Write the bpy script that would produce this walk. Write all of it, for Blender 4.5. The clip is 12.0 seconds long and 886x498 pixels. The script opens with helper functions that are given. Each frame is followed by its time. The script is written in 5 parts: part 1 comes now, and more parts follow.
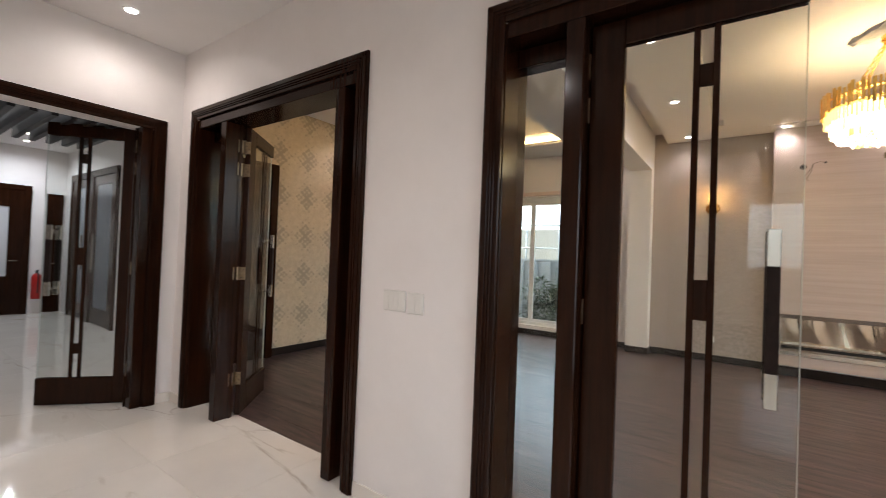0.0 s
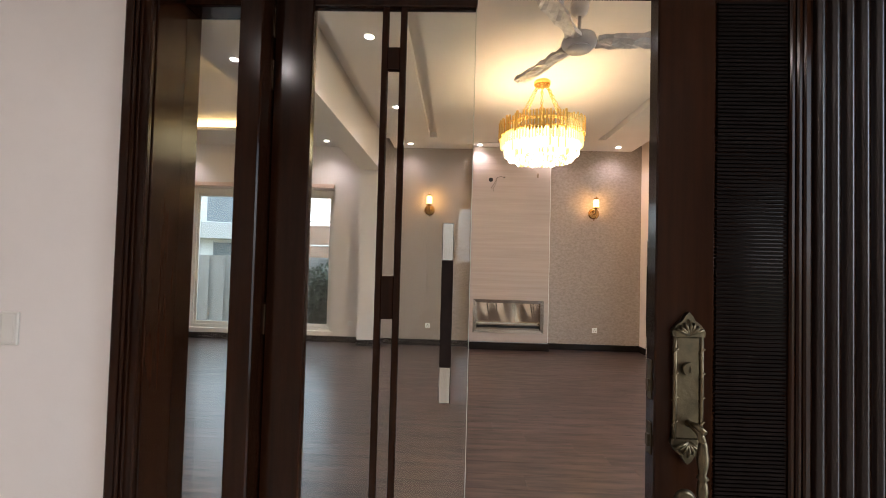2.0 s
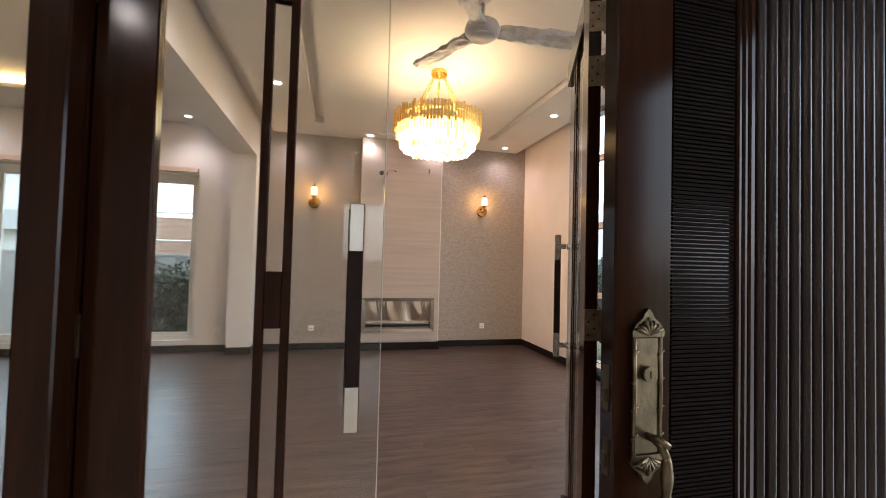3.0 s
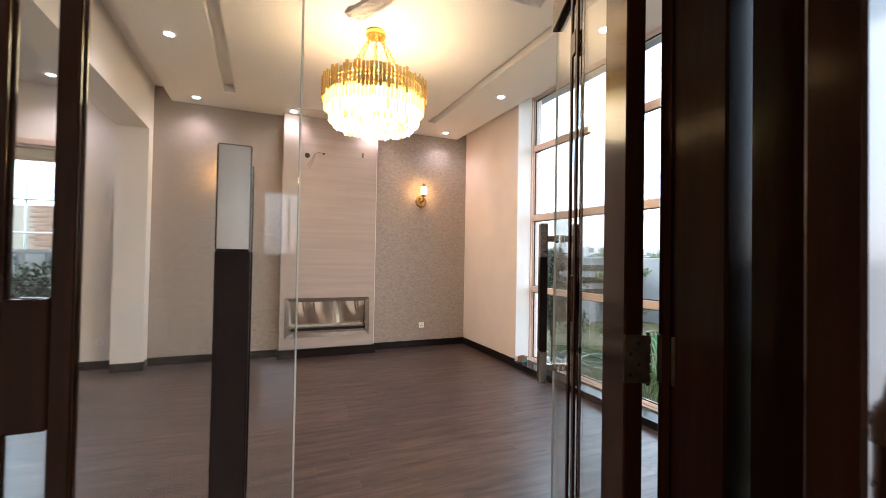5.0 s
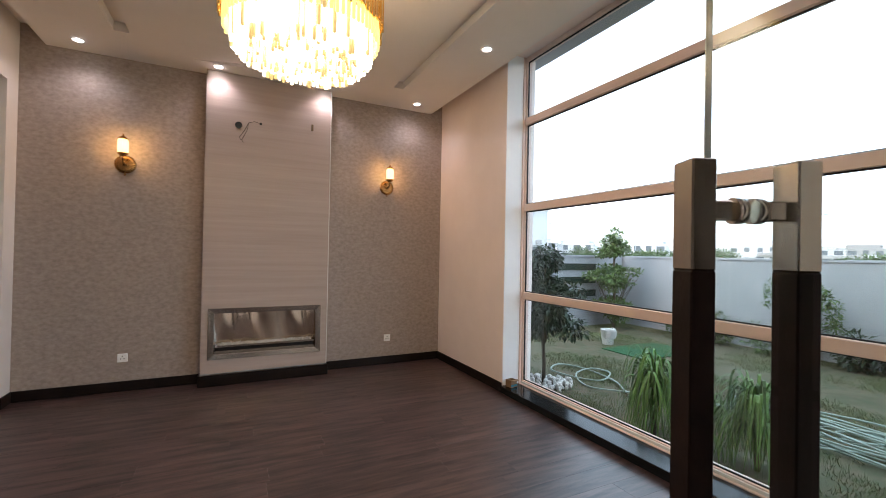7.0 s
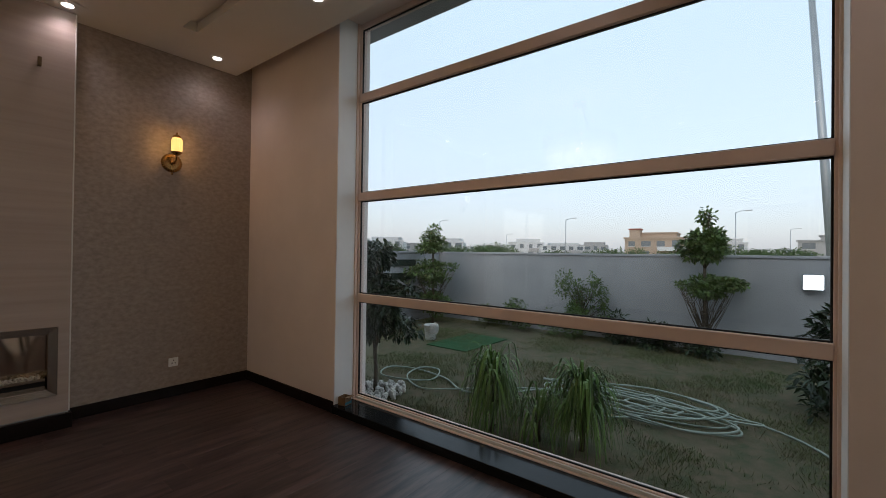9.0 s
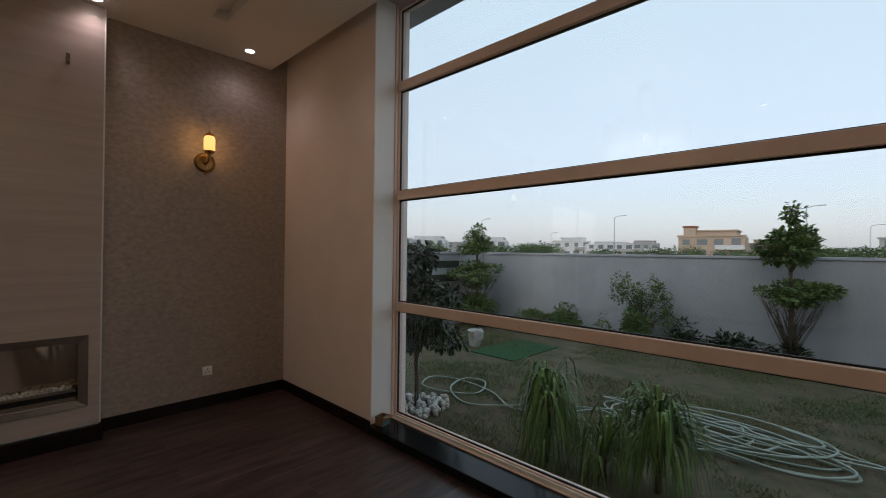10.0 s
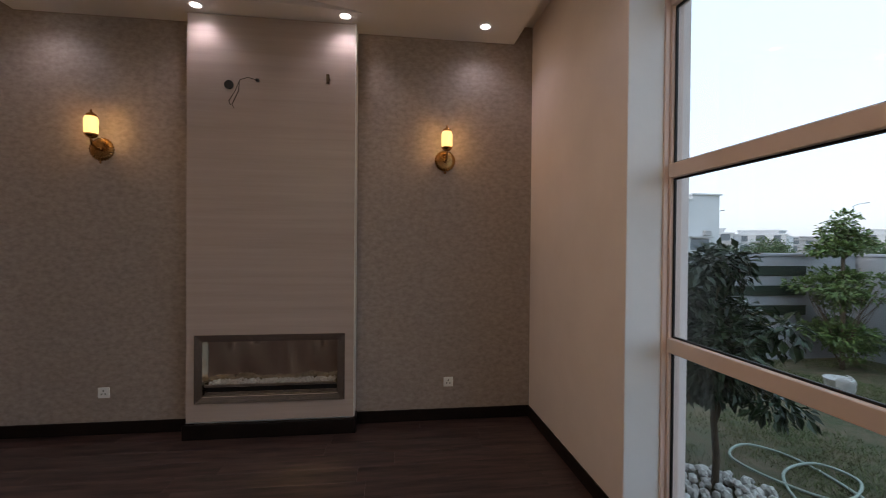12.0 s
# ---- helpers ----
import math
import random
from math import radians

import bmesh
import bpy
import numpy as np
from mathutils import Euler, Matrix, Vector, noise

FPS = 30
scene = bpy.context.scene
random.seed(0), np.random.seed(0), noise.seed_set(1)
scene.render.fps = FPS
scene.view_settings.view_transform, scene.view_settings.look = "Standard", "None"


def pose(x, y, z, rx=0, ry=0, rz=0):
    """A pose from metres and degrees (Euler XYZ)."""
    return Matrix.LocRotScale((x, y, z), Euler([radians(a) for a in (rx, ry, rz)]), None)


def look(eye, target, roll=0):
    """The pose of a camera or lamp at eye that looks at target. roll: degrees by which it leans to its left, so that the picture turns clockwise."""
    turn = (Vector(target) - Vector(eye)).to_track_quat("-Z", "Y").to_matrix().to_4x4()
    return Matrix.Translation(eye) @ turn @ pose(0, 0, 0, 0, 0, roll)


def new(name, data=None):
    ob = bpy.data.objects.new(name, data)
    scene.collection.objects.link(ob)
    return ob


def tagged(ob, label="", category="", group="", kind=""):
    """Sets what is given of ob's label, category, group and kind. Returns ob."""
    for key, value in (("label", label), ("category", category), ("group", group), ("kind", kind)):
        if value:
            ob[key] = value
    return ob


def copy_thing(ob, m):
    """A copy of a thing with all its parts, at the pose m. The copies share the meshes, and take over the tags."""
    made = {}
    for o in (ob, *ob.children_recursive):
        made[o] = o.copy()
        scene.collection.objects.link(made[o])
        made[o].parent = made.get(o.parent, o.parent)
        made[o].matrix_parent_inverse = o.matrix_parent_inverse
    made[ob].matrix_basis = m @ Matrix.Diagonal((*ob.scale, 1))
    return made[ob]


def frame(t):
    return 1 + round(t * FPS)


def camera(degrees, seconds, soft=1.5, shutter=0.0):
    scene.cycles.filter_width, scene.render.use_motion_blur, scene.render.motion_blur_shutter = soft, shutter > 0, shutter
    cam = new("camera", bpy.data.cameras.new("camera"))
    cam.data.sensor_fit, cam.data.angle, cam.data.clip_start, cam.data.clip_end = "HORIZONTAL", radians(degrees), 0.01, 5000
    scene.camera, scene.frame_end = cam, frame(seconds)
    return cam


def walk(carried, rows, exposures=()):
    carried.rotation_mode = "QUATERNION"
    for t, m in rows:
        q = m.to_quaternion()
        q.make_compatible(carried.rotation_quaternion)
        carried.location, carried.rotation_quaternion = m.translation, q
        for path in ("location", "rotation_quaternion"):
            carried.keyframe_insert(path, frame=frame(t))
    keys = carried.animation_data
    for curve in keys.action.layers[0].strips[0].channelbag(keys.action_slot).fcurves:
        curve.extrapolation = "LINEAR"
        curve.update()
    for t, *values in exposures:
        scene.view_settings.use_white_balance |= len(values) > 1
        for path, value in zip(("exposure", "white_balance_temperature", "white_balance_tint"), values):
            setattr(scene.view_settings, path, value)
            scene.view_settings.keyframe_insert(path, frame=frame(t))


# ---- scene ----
cam = camera(92.9, 12.0, 0.6, 0.2)
PATH = [
    (0, (-0.455, -1.14, 1.479), (-1.606, 0.495, 1.508), 2.2),
    (0.5, (-0.405, -1.091, 1.471), (-1.243, 0.725, 1.511), 2.2),
    (1, (-0.367, -1.048, 1.486), (-0.906, 0.878, 1.532), 2.0),
    (1.5, (-0.336, -0.954, 1.476), (-0.511, 1.037, 1.53), 1.7),
    (2, (-0.327, -0.756, 1.483), (-0.389, 1.242, 1.537), 1.5),
    (2.5, (-0.34, -0.594, 1.466), (-0.241, 1.403, 1.521), 1.6),
    (3, (-0.403, -0.466, 1.461), (0.078, 1.475, 1.52), 1.5),
    (4.8, (-0.351, 0.052, 1.483), (0.431, 1.893, 1.517), 1.1),
    (5, (-0.322, 0.137, 1.48), (0.466, 1.975, 1.512), 1.0),
    (5.5, (-0.215, 0.393, 1.485), (0.591, 2.223, 1.513), 1.1),
    (6, (-0.091, 0.652, 1.496), (0.743, 2.47, 1.521), 1.1),
    (6.5, (0.087, 0.991, 1.478), (0.953, 2.793, 1.501), 1.1),
    (7, (0.207, 1.203, 1.497), (1.101, 2.992, 1.516), 1.1),
    (7.5, (0.269, 1.389, 1.486), (1.384, 3.049, 1.504), 1.1),
    (7.7, (0.288, 1.466, 1.451), (1.559, 3.010, 1.485), 0.7),
    (9.3, (0.482, 1.899, 1.518), (2.059, 3.129, 1.531), 0.8),
    (9.5, (0.559, 1.956, 1.534), (2.128, 3.197, 1.547), 0.8),
    (10, (0.71, 2.129, 1.537), (2.153, 3.514, 1.545), 0.7),
    (10.5, (0.94, 2.38, 1.55), (2.178, 3.951, 1.553), 0.8),
    (11, (1.099, 2.564, 1.543), (2.094, 4.299, 1.544), 0.6),
    (11.5, (1.363, 2.696, 1.554), (1.956, 4.606, 1.55), 0.6),
    (12, (1.545, 2.8, 1.591), (1.797, 4.784, 1.573), 0.5),
]
EXPOSURES = [(0.0, 3.50, 6400, 12.0), (2.5, 3.42, 6400, 13.5), (5.0, 3.62, 6200, 15.0), (5.8, 3.6, 6150, 15.0), (6.5, 3.3, 6100, 15.5), (7.0, 2.92, 6100, 15.0), (7.5, 2.72, 6100, 15.0), (7.7, 2.5, 6150, 15.0), (9.3, 1.2, 6450, 15.5), (10.5, 1.14, 6500, 16.0), (11.5, 1.42, 6250, 16.5), (12.0, 1.77, 6050, 16.5)]
walk(cam, [(t, look(eye, target, roll)) for t, eye, target, roll in PATH], EXPOSURES)

# ---- world and lights ----
world = bpy.data.worlds.new("dusk")
scene.world = world
world.use_nodes = True
wn = world.node_tree.nodes
sky = wn.new("ShaderNodeTexSky")
sky.sky_type, sky.sun_disc = "NISHITA", False
sky.sun_elevation, sky.sun_rotation = radians(32), radians(-90)
sky.dust_density, sky.air_density = 2.5, 1.0
wn["Background"].inputs["Strength"].default_value = 0.15
haze = wn.new("ShaderNodeMix")
haze.data_type = "RGBA"
haze.inputs[0].default_value = 0.8
where, height, tint = wn.new("ShaderNodeTexCoord"), wn.new("ShaderNodeSeparateXYZ"), wn.new("ShaderNodeValToRGB")
world.node_tree.links.new(where.outputs["Generated"], height.inputs[0])
world.node_tree.links.new(height.outputs[2], tint.inputs[0])
tint.color_ramp.elements[0].position, tint.color_ramp.elements[0].color = 0.0, (2.10, 2.12, 2.22, 1)
tint.color_ramp.elements[1].position, tint.color_ramp.elements[1].color = 0.55, (2.50, 3.12, 3.32, 1)
band = tint.color_ramp.elements.new(0.22)
band.color = (2.42, 2.78, 2.94, 1)
world.node_tree.links.new(tint.outputs[0], haze.inputs[7])
world.node_tree.links.new(sky.outputs[0], haze.inputs[6])
world.node_tree.links.new(haze.outputs[2], wn["Background"].inputs[0])


def lamp(name, kind, place, power, colour, size=0.05, target=None, cone=None, blend=0.6):
    data = bpy.data.lights.new(name, kind)
    data.energy, data.color = power, colour
    if kind == "SUN":
        data.angle = size
    elif kind != "AREA":
        data.shadow_soft_size = size
    if cone:
        data.spot_size, data.spot_blend = radians(cone), blend
    ob = new(name, data)
    ob.matrix_world = look(place, target) if target else Matrix.Translation(place)
    return ob


lamp("sun", "SUN", (-30, -4, 8), 0.12, (1.0, 0.86, 0.74), radians(14), (0, 0, 0))
WARM, NEUTRAL, AMBER = (1.0, 0.745, 0.48), (1.0, 0.88, 0.88), (1.0, 0.55, 0.18)
CEIL = 3.45
SPOTS = [(-1.143, 6.314), (0.032, 6.314), (1.175, 6.314), (2.337, 6.314), (-1.143, 4.61), (2.337, 4.61), (-1.143, 2.9), (2.337, 2.9), (-1.143, 1.4), (2.337, 1.4)]
SPOTS_SIDE = [(-2.56, 6.24), (-5.2, 6.24), (-2.60, 3.36), (-5.2, 3.36), (-3.6, 1.5)]
# The last three hall lights are assumed, set clear of the door glass's reflections.
SPOTS_HALL = [(-4.386, 0.087), (-2.0, -1.6), (0.6, -2.7), (-4.0, -1.9)]
SPOTS_CORRIDOR = [(-0.16, -5.28), (-0.16, -7.25), (-0.16, -9.1)]
SPOTS_FAR = [(-10.5, 0.62), (-11.3, 0.74), (-7.2, -0.6), (-9.2, -1.2)]
for i, (x, y) in enumerate(SPOTS):
    lamp("downlight_beam", "SPOT", (x, y, CEIL - 0.03), 1.75 if y > 6 else 1.85, NEUTRAL, 0.04, (x, y, 0), 140, 0.9)
for x, y in SPOTS_SIDE:
    lamp("downlight_beam", "SPOT", (x, y, CEIL - 0.03), 2.2, NEUTRAL, 0.04, (x, y, 0), 130, 0.9)
for x, y in SPOTS_HALL:
    lamp("downlight_beam", "SPOT", (x, y, 3.27), 2.2 if x == -4.386 else 5.9, (1.0, 0.90, 0.83), 0.04, (x, y, 0), 168, 0.9)
for x, y in SPOTS_CORRIDOR:
    lamp("downlight_beam", "SPOT", (x, y, 3.27), 3.5, (1.0, 0.92, 0.86), 0.04, (x, y, 0), 150, 0.9)
for x, y in SPOTS_FAR:
    lamp("downlight_beam", "SPOT", (x, y, 3.27), 5.2, (0.88, 0.94, 1.0), 0.04, (x, y, 0), 168, 0.9)
CH = (0.560, 3.78)
for k in range(3):
    a = 2.1 * k + 0.4
    lamp("chandelier_bulb", "POINT", (CH[0] + 0.16 * math.cos(a), CH[1] + 0.16 * math.sin(a), 2.72), 1.08, WARM, 0.06)
lamp("chandelier_bulb", "POINT", (CH[0], CH[1], 2.84), 0.40, AMBER, 0.05)
for x in (-0.808, 2.038):
    lamp("sconce_bulb", "POINT", (x, 6.47, 2.52), 0.62, AMBER, 0.03)
# Area lamp added in the entrance opening, standing in for daylight from outside.
sky_door = lamp("entrance_daylight_fill", "AREA", (1.45, -0.3, 1.3), 1.6, (0.88, 0.94, 1.0), 1, (0, -0.3, 1.3))
sky_door.data.shape, sky_door.data.size, sky_door.data.size_y = "RECTANGLE", 0.8, 1.9

# ---- materials ----


def material(name, colour, rough=0.5, metal=0.0, second=None, scale=8.0, stretch=(1, 1, 1), bump=0.0, bump_scale=60.0,
             vary=0.0, spec=0.5, coat=0.0, contrast=(0.35, 0.65), detail=5.0, emit=None, power=0.0, transmission=0.0, ior=1.45, island=False, even=False):
    m = bpy.data.materials.new(name)
    m.use_nodes = True
    t, b = m.node_tree, m.node_tree.nodes["Principled BSDF"]
    n, l = t.nodes, t.links
    b.inputs["Base Color"].default_value = (*colour, 1)
    b.inputs["Roughness"].default_value, b.inputs["Metallic"].default_value = rough, metal
    b.inputs["Specular IOR Level"].default_value, b.inputs["Coat Weight"].default_value = spec, coat
    b.inputs["Coat Roughness"].default_value = 0.08
    b.inputs["Transmission Weight"].default_value, b.inputs["IOR"].default_value = transmission, ior
    if emit:
        b.inputs["Emission Color"].default_value, b.inputs["Emission Strength"].default_value = (*emit, 1), power
    coord, mapping = n.new("ShaderNodeTexCoord"), n.new("ShaderNodeMapping")
    mapping.inputs["Scale"].default_value = stretch
    l.new(coord.outputs["Object"], mapping.inputs[0])
    if second:
        tex, ramp, mix = n.new("ShaderNodeTexNoise"), n.new("ShaderNodeValToRGB"), n.new("ShaderNodeMix")
        tex.inputs["Scale"].default_value = scale
        tex.inputs["Detail"].default_value, tex.inputs["Roughness"].default_value = detail, 0.62
        ramp.color_ramp.elements[0].position, ramp.color_ramp.elements[1].position = contrast
        mix.data_type = "RGBA"
        mix.inputs[6].default_value, mix.inputs[7].default_value = (*colour, 1), (*second, 1)
        l.new(mapping.outputs[0], tex.inputs["Vector"])
        l.new(tex.outputs[0], ramp.inputs[0])
        l.new(ramp.outputs[0], mix.inputs[0])
        colour_out = mix.outputs[2]
        if vary:
            info, hue, math_node = n.new("ShaderNodeObjectInfo"), n.new("ShaderNodeHueSaturation"), n.new("ShaderNodeMapRange")
            geo = n.new("ShaderNodeNewGeometry")
            math_node.inputs["To Min"].default_value, math_node.inputs["To Max"].default_value = 1 - vary, 1 + vary
            l.new(geo.outputs["Random Per Island"] if island else info.outputs["Random"], math_node.inputs["Value"])
            l.new(math_node.outputs[0], hue.inputs["Value"])
            l.new(colour_out, hue.inputs["Color"])
            colour_out = hue.outputs[0]
            if not island:
                add = n.new("ShaderNodeVectorMath")
                mult = n.new("ShaderNodeVectorMath")
                mult.operation = "SCALE"
                comb = n.new("ShaderNodeCombineXYZ")
                l.new(info.outputs["Random"], comb.inputs[0])
                l.new(info.outputs["Random"], comb.inputs[1])
                l.new(comb.outputs[0], mult.inputs[0])
                mult.inputs["Scale"].default_value = 37.0
                l.new(coord.outputs["Object"], add.inputs[0])
                l.new(mult.outputs[0], add.inputs[1])
                l.new(add.outputs[0], mapping.inputs[0])
        l.new(colour_out, b.inputs["Base Color"])
        if not metal and not transmission and not even:
            rr = n.new("ShaderNodeMapRange")
            rr.inputs["To Min"].default_value, rr.inputs["To Max"].default_value = max(rough - 0.05, 0.02), min(rough + 0.07, 1)
            l.new(tex.outputs[0], rr.inputs["Value"])
            l.new(rr.outputs[0], b.inputs["Roughness"])
    if bump:
        tex2, bp = n.new("ShaderNodeTexNoise"), n.new("ShaderNodeBump")
        tex2.inputs["Scale"].default_value, tex2.inputs["Detail"].default_value = bump_scale, 4
        bp.inputs["Strength"].default_value, bp.inputs["Distance"].default_value = bump, 0.004
        l.new(mapping.outputs[0], tex2.inputs["Vector"])
        l.new(tex2.outputs[0], bp.inputs["Height"])
        l.new(bp.outputs[0], b.inputs["Normal"])
    return m


def glass_material(name, tint, rough=0.0):
    """Thin sheet glass: straight-through transparency with a gloss that grows towards grazing."""
    m = bpy.data.materials.new(name)
    m.use_nodes = True
    n, l = m.node_tree.nodes, m.node_tree.links
    n.remove(n["Principled BSDF"])
    clear, gloss, face, mix = n.new("ShaderNodeBsdfTransparent"), n.new("ShaderNodeBsdfGlossy"), n.new("ShaderNodeLayerWeight"), n.new("ShaderNodeMixShader")
    clear.inputs[0].default_value = (*tint, 1)
    gloss.inputs["Roughness"].default_value = rough
    face.inputs["Blend"].default_value = 0.5
    power, scale_ = n.new("ShaderNodeMath"), n.new("ShaderNodeMath")
    power.operation, scale_.operation = "POWER", "MULTIPLY_ADD"
    power.inputs[1].default_value = 5.0
    scale_.inputs[1].default_value, scale_.inputs[2].default_value = 0.96, 0.035
    l.new(face.outputs["Facing"], power.inputs[0])
    l.new(power.outputs[0], scale_.inputs[0])
    l.new(scale_.outputs[0], mix.inputs[0])
    l.new(clear.outputs[0], mix.inputs[1])
    l.new(gloss.outputs[0], mix.inputs[2])
    l.new(mix.outputs[0], n["Material Output"].inputs[0])
    return m


def marble_material(name, ground, vein):
    """Polished stone: pale clouded ground with thin slanting veins that fade in and out."""
    m = material(name, ground, 0.06, second=tuple(0.93 * c for c in ground), scale=1.6, vary=0.03, spec=0.6, contrast=(0.4, 0.7), detail=8, even=True)
    n, l = m.node_tree.nodes, m.node_tree.links
    b = n["Principled BSDF"]
    stone = b.inputs["Base Color"].links[0].from_socket
    geo, turn = n.new("ShaderNodeNewGeometry"), n.new("ShaderNodeMapping")
    turn.inputs["Rotation"].default_value, turn.inputs["Scale"].default_value = (0, 0, radians(38)), (0.55, 2.0, 1)
    l.new(geo.outputs["Position"], turn.inputs[0])
    line, cloud = n.new("ShaderNodeTexNoise"), n.new("ShaderNodeTexNoise")
    line.inputs["Scale"].default_value, line.inputs["Detail"].default_value, line.inputs["Distortion"].default_value = 0.8, 7, 0.9
    cloud.inputs["Scale"].default_value, cloud.inputs["Detail"].default_value = 1.3, 3
    l.new(turn.outputs[0], line.inputs["Vector"])
    l.new(geo.outputs["Position"], cloud.inputs["Vector"])
    off, size, near, fade, both = n.new("ShaderNodeMath"), n.new("ShaderNodeMath"), n.new("ShaderNodeMapRange"), n.new("ShaderNodeMapRange"), n.new("ShaderNodeMath")
    off.operation, size.operation, both.operation = "SUBTRACT", "ABSOLUTE", "MULTIPLY"
    off.inputs[1].default_value = 0.5
    near.inputs["From Min"].default_value, near.inputs["From Max"].default_value = 0.016, 0.0
    fade.inputs["From Min"].default_value, fade.inputs["From Max"].default_value = 0.46, 0.64
    l.new(line.outputs[0], off.inputs[0])
    l.new(off.outputs[0], size.inputs[0])
    l.new(size.outputs[0], near.inputs["Value"])
    l.new(cloud.outputs[0], fade.inputs["Value"])
    l.new(near.outputs[0], both.inputs[0])
    l.new(fade.outputs[0], both.inputs[1])
    mix = n.new("ShaderNodeMix")
    mix.data_type = "RGBA"
    mix.inputs[7].default_value = (*vein, 1)
    l.new(both.outputs[0], mix.inputs[0])
    l.new(stone, mix.inputs[6])
    l.new(mix.outputs[2], b.inputs["Base Color"])
    return m


def damask_material(name, ground, motif_colour):
    """Printed paper: ornate medallions in a half-drop repeat, broken by wear."""
    m = material(name, ground, 0.6, second=tuple(0.86 * c for c in ground), scale=14, bump=0.12, bump_scale=50)
    n, l = m.node_tree.nodes, m.node_tree.links
    b = n["Principled BSDF"]
    paper = b.inputs["Base Color"].links[0].from_socket
    coord, sep = n.new("ShaderNodeTexCoord"), n.new("ShaderNodeSeparateXYZ")
    l.new(coord.outputs["Object"], sep.inputs[0])

    def op(kind, a, c):
        node = n.new("ShaderNodeMath")
        node.operation = kind
        for k, v in enumerate((a, c)):
            if v is None:
                continue
            if isinstance(v, (int, float)):
                node.inputs[k].default_value = v
            else:
                l.new(v, node.inputs[k])
        return node.outputs[0]

    def wave(axis, period):
        return op("COSINE", op("MULTIPLY", sep.outputs[axis], 2 * math.pi / period), None)

    lattice = op("ADD", wave(1, 0.46), wave(2, 0.56))
    scroll = op("MULTIPLY", wave(1, 0.46 / 5), wave(2, 0.56 / 7))
    petal = op("MULTIPLY", wave(1, 0.46 / 3), wave(2, 0.56 / 4))
    tex = n.new("ShaderNodeTexNoise")
    tex.inputs["Scale"].default_value, tex.inputs["Detail"].default_value = 22, 6
    l.new(coord.outputs["Object"], tex.inputs["Vector"])
    total = op("ADD", op("ADD", op("MULTIPLY", lattice, 0.42), op("MULTIPLY", scroll, 0.42)), op("ADD", op("MULTIPLY", petal, 0.38), op("MULTIPLY", tex.outputs[0], 1.5)))
    ramp, mix = n.new("ShaderNodeMapRange"), n.new("ShaderNodeMix")
    ramp.inputs["From Min"].default_value, ramp.inputs["From Max"].default_value = 0.98, 1.46
    ramp.inputs["To Max"].default_value = 0.85
    l.new(total, ramp.inputs["Value"])
    mix.data_type = "RGBA"
    mix.inputs[7].default_value = (*motif_colour, 1)
    l.new(ramp.outputs[0], mix.inputs[0])
    l.new(paper, mix.inputs[6])
    l.new(mix.outputs[2], b.inputs["Base Color"])
    return m


PAINT = material("white_wall_paint", (0.79, 0.745, 0.72), 0.55, second=(0.755, 0.71, 0.685), scale=2.5, bump=0.12, bump_scale=90)
# Wall paint lightened and warmed: the east wall's extra light is in its colour.
EASTLIT = material("wall_paint_lit_tone", (0.86, 0.752, 0.708), 0.55, second=(0.82, 0.714, 0.670), scale=2.5, bump=0.12, bump_scale=90)
CEILING = material("ceiling_paint", (0.80, 0.768, 0.745), 0.65, second=(0.77, 0.738, 0.715), scale=1.5, bump=0.05, bump_scale=70)
MARBLE = marble_material("cream_marble", (0.74, 0.69, 0.63), (0.44, 0.37, 0.30))
PLANK = material("dark_wood_laminate", (0.090, 0.053, 0.048), 0.31, second=(0.0155, 0.0115, 0.0112), scale=1.9, stretch=(1.1, 8.0, 1), vary=0.16, contrast=(0.38, 0.64), detail=10, spec=0.62, bump=0.05, bump_scale=26)
MAHOGANY = material("dark_lacquered_wood", (0.024, 0.0078, 0.0032), 0.14, second=(0.013, 0.0046, 0.0021), scale=9.0, stretch=(4, 4, 0.25), spec=0.19, detail=6, even=True)
RIBWOOD = material("polished_rib_wood", (0.0125, 0.0054, 0.003), 0.26, second=(0.009, 0.004, 0.0024), scale=9.0, stretch=(4, 4, 0.25), spec=0.55, detail=6, even=True)
DARKPANEL = material("dark_brown_louvre_wood", (0.0075, 0.0042, 0.0032), 0.75, second=(0.005, 0.003, 0.0022), scale=9.0, stretch=(0.5, 5, 5), spec=0.03)
SKIRT = material("black_brown_skirting", (0.014, 0.009, 0.0075), 0.34, second=(0.008, 0.0055, 0.005), scale=6, spec=0.25)
PAPER = material("greige_textured_wallpaper", (0.414, 0.346, 0.306), 0.50, second=(0.288, 0.238, 0.206), scale=27, stretch=(0.8, 1, 1.2), bump=0.16, bump_scale=60, contrast=(0.34, 0.68), detail=12)
DAMASK = damask_material("faded_damask_wallpaper", (0.56, 0.455, 0.32), (0.33, 0.28, 0.205))
OAK = material("pale_grained_laminate", (0.51, 0.425, 0.375), 0.34, second=(0.43, 0.345, 0.298), scale=2.2, stretch=(0.30, 1, 8), bump=0.02, bump_scale=25, contrast=(0.3, 0.72), detail=8)
STEEL = material("brushed_stainless_steel", (0.56, 0.52, 0.46), 0.24, 1.0, second=(0.50, 0.46, 0.405), scale=6, stretch=(6, 6, 0.6))
STEELDARK = material("polished_firebox_steel", (0.80, 0.70, 0.57), 0.14, 1.0, second=(0.66, 0.56, 0.44), scale=3, stretch=(1, 1, 0.15))
LEATHER = material("dark_grip_wrap", (0.018, 0.009, 0.007), 0.5, second=(0.011, 0.006, 0.005), spec=0.2, scale=30, bump=0.1, bump_scale=120)
